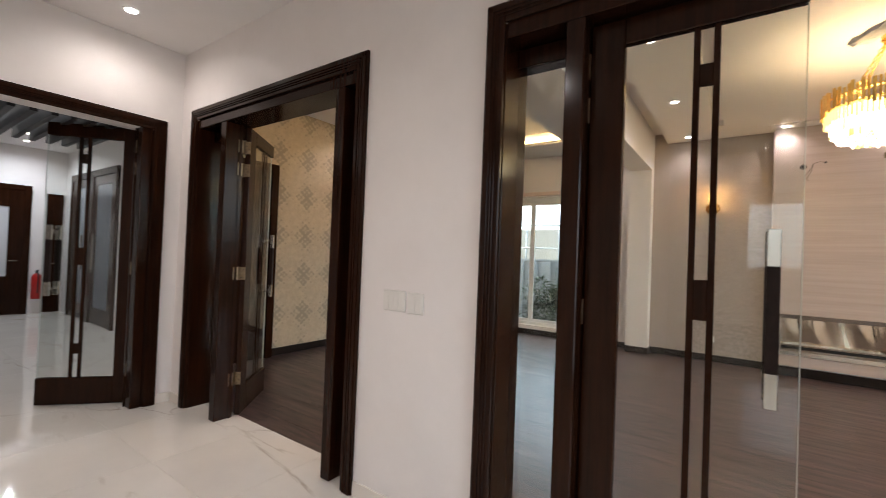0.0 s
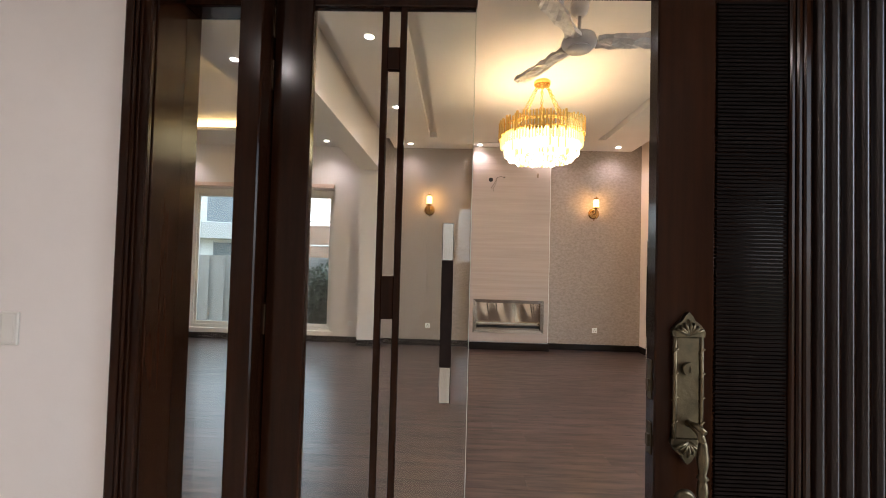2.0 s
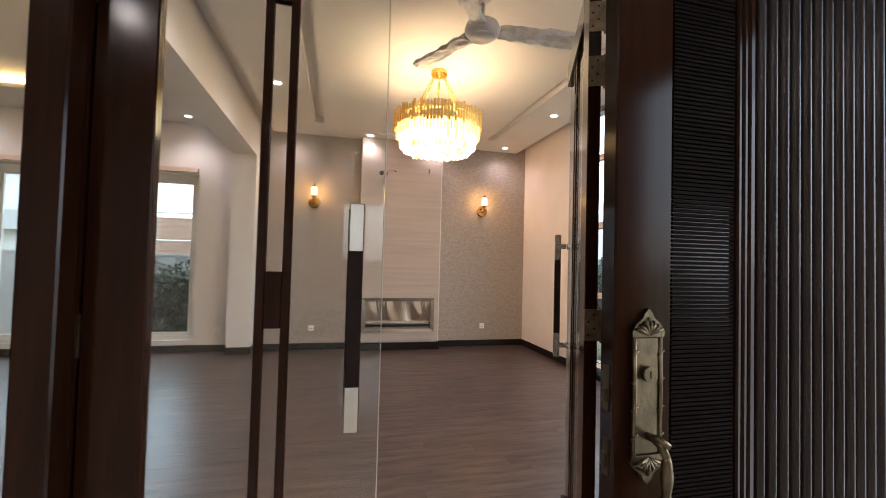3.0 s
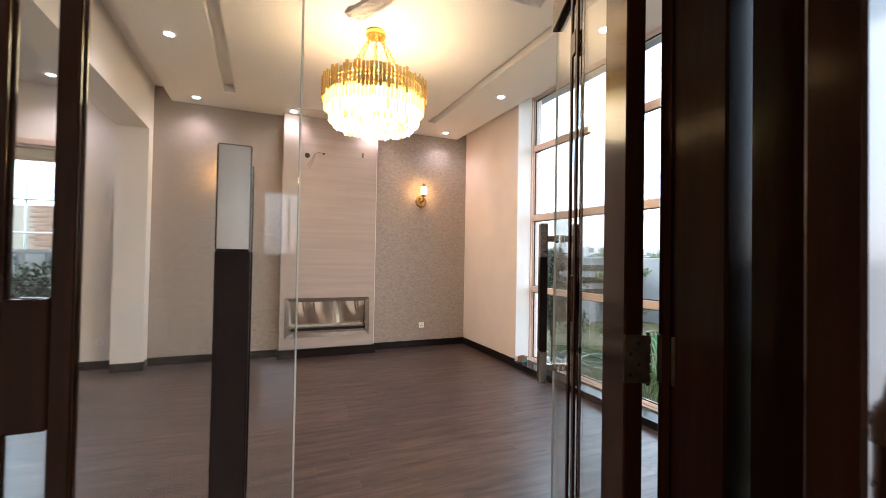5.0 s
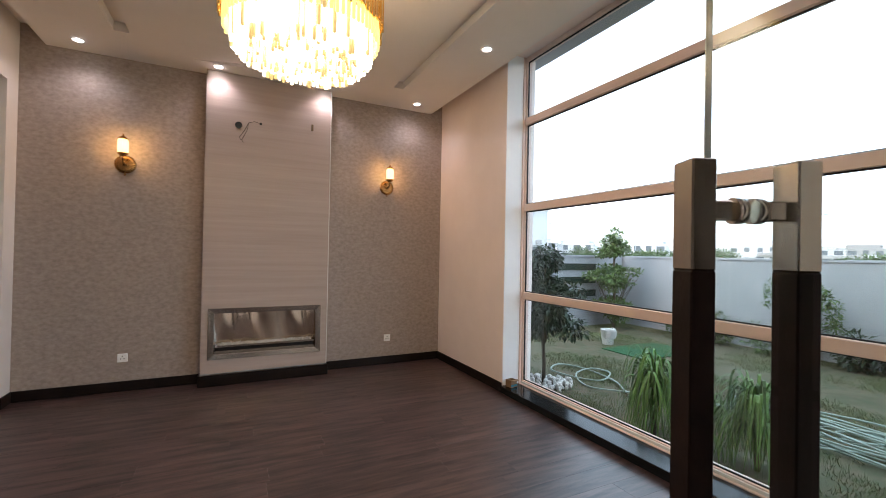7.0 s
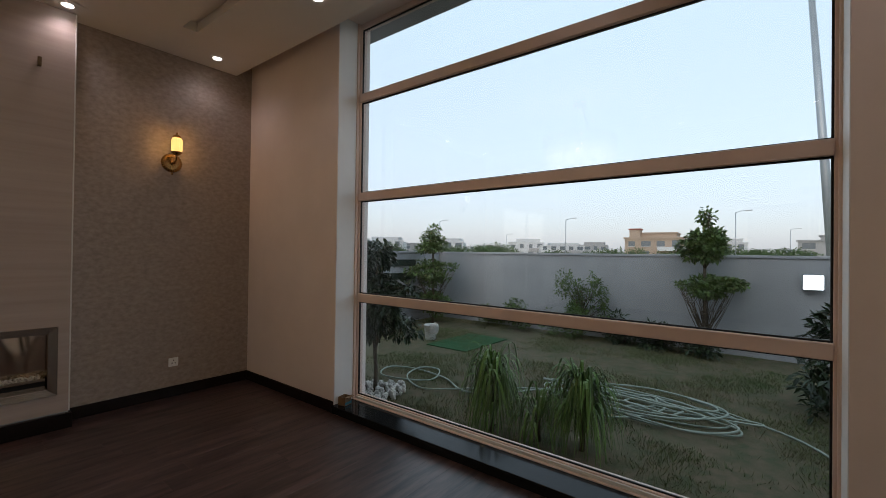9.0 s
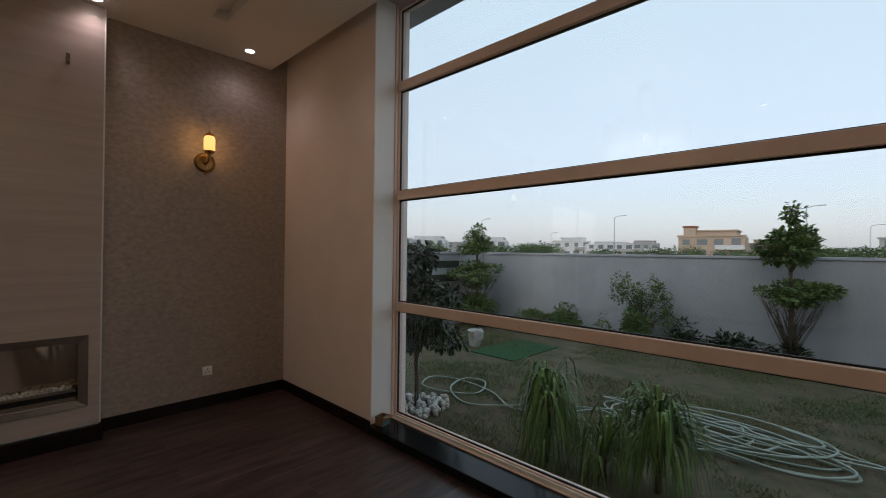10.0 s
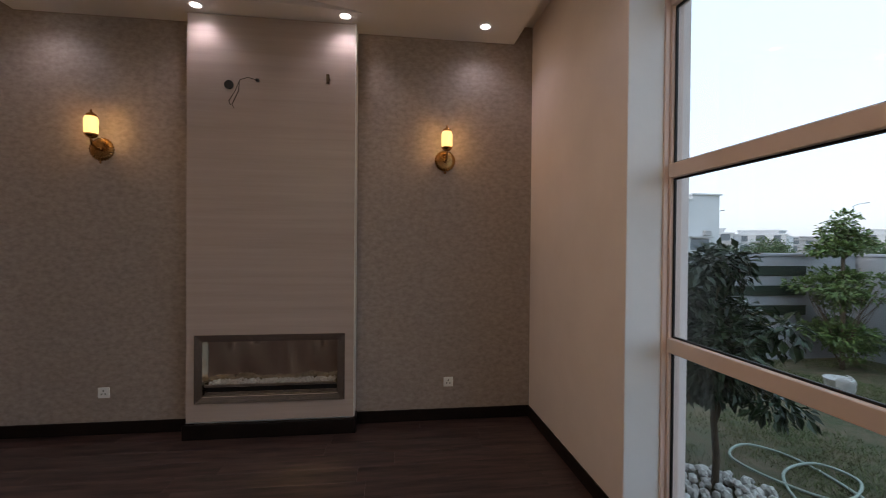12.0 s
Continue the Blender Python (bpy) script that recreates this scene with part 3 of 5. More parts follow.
# ---- door frames ----


def door_frame(name, x0, x1, posts, m, top=2.725):
    """Dark frame: moulded architrave, deep jambs, head and two inner posts; local y runs into the wall."""
    f = tagged(new(name), "dark lacquered wooden door frame with moulded architrave", "door frame", kind="structure")
    f.matrix_basis = m
    depth = Y1 - Y0
    for a, b, s in ((x0, x0 + 0.10, 1), (x1 - 0.10, x1, -1)):
        bm = boxes((a, -0.022, 0, b, 0, top), bevel=0.004)
        edge = a if s > 0 else b
        for k, w in ((0.012, 0.028), (0.045, 0.012), (0.066, 0.008)):
            lo = edge + s * k
            box(bm, min(lo, lo + s * w), -0.030, 0, max(lo, lo + s * w), -0.0222, top - k, bevel=0.002)
        part("architrave", bm, MAHOGANY, f)
        j0 = a + 0.085 if s > 0 else b - 0.105
        part("jamb", boxes((j0, 0, 0, j0 + 0.02, depth + 0.01, top - 0.10), bevel=0.002), MAHOGANY, f)
    bm = boxes((x0 + 0.10, -0.022, top - 0.10, x1 - 0.10, 0, top), bevel=0.004)
    for k, w in ((0.012, 0.028), (0.045, 0.012), (0.066, 0.008)):
        box(bm, x0 + k, -0.030, top - k - w, x1 - k, -0.0222, top - k, bevel=0.002)
    part("head_architrave", bm, MAHOGANY, f)
    part("head", boxes((x0 + 0.105, 0, 2.55, x1 - 0.105, depth + 0.01, top - 0.08), bevel=0.003), MAHOGANY, f)
    for p in posts:
        part("post", boxes((p, 0.0, 0, p + 0.085, 0.160, 2.55), bevel=0.005), MAHOGANY, f)
        for z in (2.36, 2.16, 1.25, 0.33):
            hx0 = p + 0.085 if p == posts[0] else p - 0.003
            part("hinge_plate", boxes((hx0, 0.112, z - 0.055, hx0 + 0.003, 0.157, z + 0.055)), BRONZE, f, "bronze hinge plate")
        part("post_bead", boxes((p - 0.008, depth * 0.5, 0, p, depth * 0.5 + 0.02, 2.55), (p + 0.085, depth * 0.5, 0, p + 0.093, depth * 0.5 + 0.02, 2.55)), MAHOGANY, f)
    for a, b in ((x0 + 0.105, posts[0] - 0.008), (posts[1] + 0.093, x1 - 0.105)):
        if b - a < 0.05:
            continue
        part("rail", boxes((a, depth * 0.5 + 0.02, 2.455, b, depth + 0.006, 2.55), bevel=0.003), MAHOGANY, f)
        pane = part("sidelight_pane", boxes((a, depth * 0.5 + 0.03, 0.005, b, depth * 0.5 + 0.036, 2.455)), GLASS, f, "narrow clear glass side light")
        pane.visible_shadow = False
    return f


def glass_door(m, label, hx=0.67, w=0.75, bx=0.015, side=1, group="glass doors"):
    """A glazed leaf: stile, rails, pane with a free edge, twin bars with blocks, pull handle on both sides, hinges."""
    d = thing("glass_door", label, "door", m, group)
    T = 0.022
    SW = 0.148
    part("hinge_stile", boxes((0.004, -T, 0.008, SW, T, 2.54), bevel=0.004), MAHOGANY, d)
    part("top_rail", boxes((SW, -T, 2.425, w, T, 2.54), bevel=0.004), MAHOGANY, d)
    part("bottom_rail", boxes((SW, -T, 0.008, w, T, 0.245), bevel=0.004), MAHOGANY, d)
    pane = part("glass_pane", boxes((SW, -0.005, 0.245, w - 0.005, 0.005, 2.425), bevel=0.001), GLASS, d, "clear glass pane with a polished free edge")
    # Opaque pale strip paints the bright line that light draws down the glass edge.
    part("edge_glint", boxes((w - 0.0046, -0.0045, 0.245, w - 0.002, 0.0045, 2.425)), EDGEGLINT, d)
    pane.visible_shadow = False
    for x in (0.398 + bx, 0.466 + bx):
        part("bar", boxes((x, -0.013, 0.245, x + 0.023, -0.0055, 2.425), (x, 0.0055, 0.245, x + 0.023, 0.013, 2.425), bevel=0.002), MAHOGANY, d)
    for z0, z1 in ((2.19, 2.273), (1.262, 1.42), (0.46, 0.55)):
        part("block", boxes((0.421 + bx, -0.014, z0, 0.466 + bx, -0.0055, z1), (0.421 + bx, 0.0055, z0, 0.466 + bx, 0.014, z1), bevel=0.002), MAHOGANY, d)
    for s in (-1, 1):
        h = part("pull_handle", boxes((hx - 0.020, s * 0.064 - 0.015, 1.11, hx + 0.020, s * 0.064 + 0.015, 1.482), bevel=0.002), LEATHER, d, "square pull handle with dark grip")
        for z0, z1 in ((0.985, 1.11), (1.482, 1.615)):
            part("steel_end", boxes((hx - 0.020, s * 0.064 - 0.015, z0, hx + 0.020, s * 0.064 + 0.015, z1), bevel=0.002), STEEL, h)
        for z in (1.045, 1.555):
            bm = boxes((hx - 0.010, min(s * 0.022, s * 0.054), z - 0.012, hx + 0.010, max(s * 0.022, s * 0.054), z + 0.012), bevel=0.002)
            cyl(bm, 0, 0, 0.0055, 0.018, 0.016, seg=18, m=pose(hx, 0, z, -90 * s, 0, 0))
            part("standoff", bm, STEEL, h)
    for z in (2.36, 2.16, 1.25, 0.33):
        bm = boxes((0.0, -T - 0.001, z - 0.055, 0.0035, T + 0.001, z + 0.055))
        py = side * (T + 0.012)
        for j in range(5):
            cyl(bm, 0.008, py, z - 0.055 + 0.022 * j + 0.0008, z - 0.055 + 0.022 * (j + 1) - 0.0008, 0.007, seg=12)
        cyl(bm, 0.008, py, z - 0.062, z + 0.062, 0.0045, seg=10)
        box(bm, 0.0, min(py, side * T), z - 0.055, 0.0035, max(py, side * T), z + 0.055)
        hinge = part("hinge", bm, BRONZE, d, "bronze butt hinge")
        for dz in (-0.036, -0.012, 0.012, 0.036):
            part("screw", cyl(bmesh.new(), 0, 0, 0, 0.0015, 0.0045, seg=8, m=pose(-0.0002, 0.009 * (1 if dz in (-0.036, 0.012) else -1), z + dz, 0, -90, 0)), BLACK, hinge)
    return d


door_frame("door_1", D1[0], D1[1], (-1.114, 0.535), pose(0, Y0, 0))
door_frame("door_2", D2[0], D2[1], (-4.12, -2.655), pose(0, Y0, 0))
door_frame("door_3", 0.0, D3Y[1] - D3Y[0], (0.108, D3Y[1] - D3Y[0] - 0.193), pose(XC, D3Y[0], 0, 0, 0, 90), 2.62)
glass_door(pose(-1.028, 0.80, 0, 0, 0, 0), "dark-framed glass door standing closed, pull handle on its glass", 0.672, 0.758, 0.007)
glass_door(pose(0.470, 0.856, 0, 0, 0, 65.2), "dark-framed glass door opened into the living room, pull handle on its glass", 0.707, 0.783, 0.045, -1)
glass_door(pose(-4.03, 0.885, 0, 0, 0, 131), "dark-framed glass door opened into the dining room", 0.61, 0.68)
glass_door(pose(-2.66, 0.885, 0, 0, 0, 60), "dark-framed glass door folded back into the dining room", 0.61, 0.68, 0.015, -1)
glass_door(pose(XC - 0.20, 0.44, 0, 0, 0, 228), "dark-framed glass door half open into the far hall")

# ---- main entrance door, opened against the side ----
ED = thing("entrance_door", "dark lacquered main door with ribbed panels, standing open in the hall", "door", pose(0.185, 0.338, 0))
DW, DT = 0.93, 0.05
part("lock_stile", boxes((0, 0, 0.01, 0.148, DT, 2.44), bevel=0.004), MAHOGANY, ED)
part("top_rail", boxes((0.148, 0, 2.29, DW, DT, 2.44), bevel=0.004), MAHOGANY, ED)
part("bottom_rail", boxes((0.148, 0, 0.01, DW, DT, 0.21), bevel=0.004), MAHOGANY, ED)
part("core", boxes((0.148, 0.016, 0.21, DW - 0.08, DT, 2.29)), MAHOGANY, ED)
part("hinge_stile", boxes((DW - 0.08, 0, 0.21, DW, DT, 2.29), bevel=0.004), MAHOGANY, ED)
bm = bmesh.new()
nrib = 190
zs = [0.25 + k * (1.93 / nrib) for k in range(nrib)]
for k, z in enumerate(zs):
    box(bm, 0.156, 0.007 if k % 30 else 0.010, z, 0.332, 0.016, z + 0.0065)
part("horizontal_rib_panel", bm, DARKPANEL, ED, "dark brown panel of fine horizontal ribs")
for x, w in ((0.337, 0.014), (0.355, 0.014), (0.373, 0.018)):
    part("moulding", boxes((x, 0.002, 0.21, x + w, 0.016, 2.29), bevel=0.004), MAHOGANY, ED)
part("panel_head", boxes((0.156, 0.004, 2.252, 0.332, 0.016, 2.29), bevel=0.003), MAHOGANY, ED)
for k in range(12):
    x = 0.402 + 0.037 * k
    if x > DW - 0.10:
        break
    bm = bmesh.new()
    n = 6
    prof = [(x + 0.026 * j / n, 0.016 - 0.018 * math.sin(math.pi * j / n)) for j in range(n + 1)]
    lo = [bm.verts.new((a, b, 0.21)) for a, b in prof]
    hi = [bm.verts.new((a, b, 2.29)) for a, b in prof]
    for j in range(n):
        bm.faces.new((lo[j], lo[j + 1], hi[j + 1], hi[j])).smooth = True
    part("vertical_rib", bm, RIBWOOD, ED)
# brass lock set
lk = part("lock_plate", boxes((0.048, -0.010, 1.01, 0.108, 0, 1.265), bevel=0.003), ANTIQUE, ED, "ornate antique brass lock plate", pose(0, 0, 0.042))
bm = bmesh.new()
for sgn, zc in ((1, 1.265), (-1, 1.01)):
    prof = [(0.040, 0.0), (0.042, 0.012), (0.030, 0.030), (0.016, 0.040), (0.010, 0.052), (0.0, 0.062)]
    front = [bm.verts.new((0.078 + sx * r, -0.013, zc + sgn * h)) for sx in (-1, 1) for r, h in (prof if sx < 0 else prof[::-1][1:])]
    back = [bm.verts.new((v.co.x, 0.0, v.co.z)) for v in front]
    bm.faces.new(front)
    for a in range(len(front)):
        b = (a + 1) % len(front)
        bm.faces.new((front[a], front[b], back[b], back[a]))
    for a in range(-3, 4):
        tube([(0.078, -0.014, zc + sgn * 0.006), (0.078 + 0.010 * a, -0.020, zc + sgn * (0.030 - abs(a) * 0.004)), (0.078 + 0.011 * a, -0.013, zc + sgn * (0.042 - abs(a) * 0.008))], 0.004, 6, bm)
part("crest", bm, ANTIQUE, lk)
for x in (0.042, 0.108):
    bm = tube([(x + 0.003, -0.008, 0.99), (x + 0.003, -0.011, 1.14), (x + 0.003, -0.008, 1.285)], 0.005, 6)
    for z in (1.05, 1.11, 1.17, 1.23):
        tube([(x - 0.004, -0.010, z - 0.006), (x + 0.010, -0.013, z + 0.006)], 0.003, 6, bm)
    part("rope_edge", bm, ANTIQUE, lk)
bm = cyl(bmesh.new(), 0, 0, 0, 0.012, 0.017, seg=20, m=pose(0.078, -0.010, 1.185, 90, 0, 0))
box(bm, 0.0765, -0.024, 1.178, 0.0795, -0.022, 1.192)
part("key_cylinder", bm, ANTIQUE, lk)
part("thumb_latch", tube([(0.078, -0.010, 1.05), (0.082, -0.040, 1.055), (0.092, -0.062, 1.045)], 0.007, 8), ANTIQUE, lk)
part("grip", lathe([(0.006, 0), (0.010, 0.01), (0.013, 0.03), (0.011, 0.05), (0.008, 0.055), (0.014, 0.062), (0.008, 0.07), (0.012, 0.09), (0.014, 0.11), (0.010, 0.14), (0.007, 0.15)], 16,
     pose(0.090, -0.055, 0.875)), ANTIQUE, lk, "turned brass pull grip")
bm = tube([(0.090, -0.055, 1.02), (0.088, -0.045, 1.04), (0.082, -0.025, 1.05), (0.078, -0.008, 1.05)], 0.009, 8)
tube([(0.090, -0.055, 0.88), (0.088, -0.050, 0.862), (0.080, -0.025, 0.855), (0.078, -0.002, 0.855)], 0.009, 8, bm)
cyl(bm, 0, 0, 0, 0.008, 0.028, 0.020, seg=20, m=pose(0.078, 0, 0.855, 90, 0, 0))
part("grip_foot", bm, ANTIQUE, lk)
for z0, z1 in ((1.14, 1.24), (1.00, 1.08)):
    part("edge_lock_face", boxes((-0.002, 0.014, z0, 0, 0.036, z1), (-0.008, 0.018, z0 + 0.02, -0.002, 0.032, z0 + 0.05)), ANTIQUE, ED)
setting("door_4", boxes((XD - 0.02, 0.42, 0, XD + 0.26, 0.50, 2.58), (XD - 0.02, -1.10, 0, XD + 0.26, -1.02, 2.58), (XD - 0.02, -1.02, 2.5, XD + 0.26, 0.42, 2.58), bevel=0.004), MAHOGANY, "dark wooden frame of the main entrance", "door frame")
# far hall: dark doors, slatted ceiling, extinguisher
YF = 1.5
for nm, x0, x1, hs in (("door_5", -11.45, -10.25, -1), ("door_6", -10.24, -9.0, 1)):
    d = tagged(new(nm), "tall dark glazed door in the far hall wall", "door", kind="structure")
    part("frame", boxes((x0, YF - 0.06, 0, x0 + 0.09, YF, 2.78), (x1 - 0.09, YF - 0.06, 0, x1, YF, 2.78), (x0 + 0.09, YF - 0.06, 2.66, x1 - 0.09, YF, 2.78), bevel=0.004), MAHOGANY, d)
    part("leaf", boxes((x0 + 0.09, YF - 0.04, 0.01, x0 + 0.24, YF - 0.002, 2.66), (x1 - 0.24, YF - 0.04, 0.01, x1 - 0.09, YF - 0.002, 2.66), (x0 + 0.24, YF - 0.04, 0.01, x1 - 0.24, YF - 0.002, 0.30), (x0 + 0.24, YF - 0.04, 2.50, x1 - 0.24, YF - 0.002, 2.66), bevel=0.003), MAHOGANY, d)
    part("dark_pane", boxes((x0 + 0.24, YF - 0.024, 0.30, x1 - 0.24, YF - 0.012, 2.50)), FARGLASS, d, "dark glass pane")
    xh = (x0 if hs > 0 else x1) + hs * 0.30
    part("handle", boxes((xh - 0.016, YF - 0.10, 0.95, xh + 0.016, YF - 0.07, 1.60), (xh - 0.008, YF - 0.07, 1.0, xh + 0.008, YF - 0.024, 1.02), (xh - 0.008, YF - 0.07, 1.53, xh + 0.008, YF - 0.024, 1.55), bevel=0.003), STEEL, d)
XO = -12.0
d = tagged(new("door_9"), "narrow dark wooden door at the corner of the far hall", "door", kind="structure")
part("leaf", boxes((XO, 1.20, 0.01, XO + 0.04, 1.46, 2.42), bevel=0.004), MAHOGANY, d)
part("handle", tube([(XO + 0.04, 1.24, 1.0), (XO + 0.09, 1.24, 1.0), (XO + 0.09, 1.34, 1.0)], 0.009), STEEL, d)
d = tagged(new("door_7"), "dark framed door in the far hall, pale panel for the lit room beyond", "door", kind="structure")
part("frame", boxes((XO, -0.15, 0, XO + 0.06, -0.05, 2.53), (XO, 0.87, 0, XO + 0.06, 0.97, 2.53), (XO, -0.05, 2.43, XO + 0.06, 0.87, 2.53), bevel=0.004), MAHOGANY, d)
part("leaf", boxes((XO, -0.05, 0.01, XO + 0.04, 0.08, 2.43), (XO, 0.66, 0.01, XO + 0.04, 0.87, 2.43), (XO, 0.08, 0.01, XO + 0.04, 0.66, 0.75), (XO, 0.08, 2.1, XO + 0.04, 0.66, 2.43), bevel=0.003), MAHOGANY, d)
# Pale panel painted in place of the bright room beyond the door.
part("bright_room_panel", boxes((XO + 0.005, 0.08, 0.75, XO + 0.025, 0.66, 2.1)), HOUSEWHITE, d, "pale opaque panel standing for the lit room beyond")
part("handle", tube([(XO + 0.04, 0.80, 1.05), (XO + 0.09, 0.80, 1.05), (XO + 0.09, 0.68, 1.05)], 0.009), STEEL, d)
slats = thing("slatted_ceiling", "black slatted timber ceiling feature", "ceiling feature")
for k in range(16):
    part("slat", boxes((-6.6, 0.33 - 0.13 * k, 2.52, -5.15, 0.38 - 0.13 * k, 2.66), bevel=0.003), DARKSLAT, slats)
part("rail", boxes((-5.2, -1.6, 2.66, -5.15, 0.40, 2.72)), DARKSLAT, slats)
for x in (-6.2, -5.2):
    part("hanger", boxes((x, -0.6, 2.66, x + 0.03, -0.57, HALLC)), DARKSLAT, slats)
fe = thing("fire_extinguisher", "red fire extinguisher hung on the far hall wall", "extinguisher", pose(-11.88, 1.085, 0.30))
part("body", lathe([(0.07, 0), (0.08, 0.02), (0.08, 0.42), (0.06, 0.48), (0.025, 0.51)], 18), RED, fe)
part("valve", boxes((-0.02, -0.02, 0.51, 0.02, 0.02, 0.56), (-0.02, -0.012, 0.56, 0.10, 0.012, 0.575), bevel=0.003), BLACK, fe)
part("bracket", boxes((-0.12, -0.02, 0.20, -0.078, 0.02, 0.24)), BLACK, fe)
part("nozzle_hose", tube([(0.02, 0, 0.54), (0.10, 0, 0.50), (0.11, 0, 0.30), (0.10, 0, 0.12)], 0.011), BLACK, fe)
d = tagged(new("door_8"), "dark wooden door and frame in the damask wall", "door", kind="structure")
part("leaf", boxes((XW, 1.35, 0.01, XW + 0.03, 2.16, 2.52), bevel=0.004), MAHOGANY, d)
part("frame", boxes((XW, 1.25, 0, XW + 0.06, 1.35, 2.62), (XW, 2.16, 0, XW + 0.06, 2.26, 2.62), (XW, 1.35, 2.52, XW + 0.06, 2.16, 2.62), bevel=0.004), MAHOGANY, d)
part("handle", tube([(XW + 0.03, 2.08, 1.0), (XW + 0.08, 2.08, 1.0), (XW + 0.08, 1.96, 1.0)], 0.009), STEEL, d)

# ---- windows ----
XF = 3.095
win = tagged(new("window_1"), "tall fixed window with champagne frame and three transoms over the garden", "window", kind="structure")
FW, FB = 0.030, 0.055
part("frame", boxes((XF, WY1 - FW, FB, XF + 0.07, WY1, 3.69), (XF, WY0, FB, XF + 0.07, WY0 + FW, 3.69), (XF, WY0 + FW, FB, XF + 0.07, WY1 - FW, FB + 0.06), (XF, WY0 + FW, 3.64, XF + 0.07, WY1 - FW, 3.69), bevel=0.003), ALU, win)
part("frame_lip", boxes((XF - 0.03, WY1 - 0.016, FB, XF - 0.001, WY1, 3.69), (XF - 0.03, WY0, FB, XF - 0.001, WY0 + 0.016, 3.69), (XF - 0.03, WY0 + 0.016, FB, XF - 0.001, WY1 - 0.016, FB + 0.025), bevel=0.003), ALU, win)
part("glazing_bead", boxes((XF - 0.012, WY0 + FW, FB + 0.026, XF - 0.001, WY1 - FW, FB + 0.05), bevel=0.002), WHITEPLASTIC, win, "pale glazing bead")
TR = (1.045, 2.014, 2.968)
edges = [FB + 0.06]
for z in TR:
    part("transom", boxes((XF - 0.012, WY0 + FW, z - 0.040, XF + 0.06, WY1 - FW, z + 0.040), bevel=0.004), ALU, win)
    edges += [z - 0.040, z + 0.040]
edges.append(3.64)
for z0, z1 in zip(edges[::2], edges[1::2]):
    g = 0.010
    part("gasket", boxes((XF + 0.018, WY0 + FW, z0, XF + 0.03, WY1 - FW, z0 + g), (XF + 0.018, WY0 + FW, z1 - g, XF + 0.03, WY1 - FW, z1),
                         (XF + 0.018, WY1 - FW - g, z0 + g, XF + 0.03, WY1 - FW, z1 - g), (XF + 0.018, WY0 + FW, z0 + g, XF + 0.03, WY0 + FW + g, z1 - g)), GASKET, win)
    p = part("pane", boxes((XF + 0.031, WY0 + FW, z0, XF + 0.037, WY1 - FW, z1)), WINDOWGLASS, win)
    p.visible_shadow = False
# Thin added sheet: white reveal paint, kept whiter for the sky light on it.
REVEAL = material("white_paint_sky_lit", (0.84, 0.84, 0.84), 0.5, second=(0.80, 0.80, 0.80), scale=2.5, bump=0.1, bump_scale=90)
setting("trim_reveal", boxes((XE + 0.004, WY1 - 0.004, 0.075, XF - 0.031, WY1 - 0.0002, 3.688), (XE + 0.004, WY0 + 0.0002, 0.075, XF - 0.031, WY0 + 0.004, 3.688)), REVEAL, "thin white painted sheet over the window reveal, paler for its sky light", "trim")
setting("window_sill_1", boxes((XE - 0.03, WY0, 0.052, XF - 0.03, WY1, 0.074), bevel=0.004), GRANITE, "black polished granite window sill", "sill")
setting("sill_front_1", boxes((XE - 0.016, WY0, 0.0, XE - 0.001, WY1, 0.051)), GRANITE, "black polished granite under the sill", "sill")

w2 = tagged(new("window_2"), "low two-pane window with white frame in the dining end", "window", kind="structure")
xm = -3.82
part("frame", boxes((WX0, 6.70, WZ0, WX0 + 0.06, 6.76, WZ1), (WX1 - 0.06, 6.70, WZ0, WX1, 6.76, WZ1), (WX0 + 0.06, 6.70, WZ0, WX1 - 0.06, 6.76, WZ0 + 0.06), (WX0 + 0.06, 6.70, WZ1 - 0.10, WX1 - 0.06, 6.76, WZ1), bevel=0.004), WHITEPLASTIC, w2)
for a, b in ((WX0 + 0.06, xm), (xm, WX1 - 0.06)):
    s = part("sash", boxes((a, 6.715, WZ0 + 0.06, a + 0.045, 6.745, WZ1 - 0.10), (b - 0.045, 6.715, WZ0 + 0.06, b, 6.745, WZ1 - 0.10), (a + 0.045, 6.715, WZ0 + 0.06, b - 0.045, 6.745, WZ0 + 0.11), (a + 0.045, 6.715, WZ1 - 0.145, b - 0.045, 6.745, WZ1 - 0.10), bevel=0.003), WHITEPLASTIC, w2)
    p = part("pane", boxes((a + 0.045, 6.727, WZ0 + 0.11, b - 0.045, 6.733, WZ1 - 0.145)), WINDOWGLASS, s)
    p.visible_shadow = False
part("blind_box", boxes((WX0, 6.55, WZ1 + 0.02, WX1, 6.618, WZ1 + 0.09), bevel=0.004), ALU, w2)

w3 = tagged(new("window_3"), "two-pane window with white frame at the corridor end", "window", kind="structure")
part("frame", boxes((-0.34, CY - 0.13, 1.40, -0.28, CY - 0.07, 3.12), (0.92, CY - 0.13, 1.40, 0.98, CY - 0.07, 3.12), (-0.28, CY - 0.13, 1.40, 0.92, CY - 0.07, 1.46), (-0.28, CY - 0.13, 3.06, 0.92, CY - 0.07, 3.12), (0.295, CY - 0.13, 1.46, 0.345, CY - 0.07, 3.06), bevel=0.004), WHITEPLASTIC, w3)
for a, b in ((-0.28, 0.295), (0.345, 0.92)):
    p = part("pane", boxes((a, CY - 0.103, 1.46, b, CY - 0.097, 3.06)), WINDOWGLASS, w3)
    p.visible_shadow = False

# ---- fireplace ----
PX0, PX1, PY = -0.081, 1.249, 6.432
FX0, FX1, FZ0, FZ1 = -0.016, 1.177, 0.284, 0.842
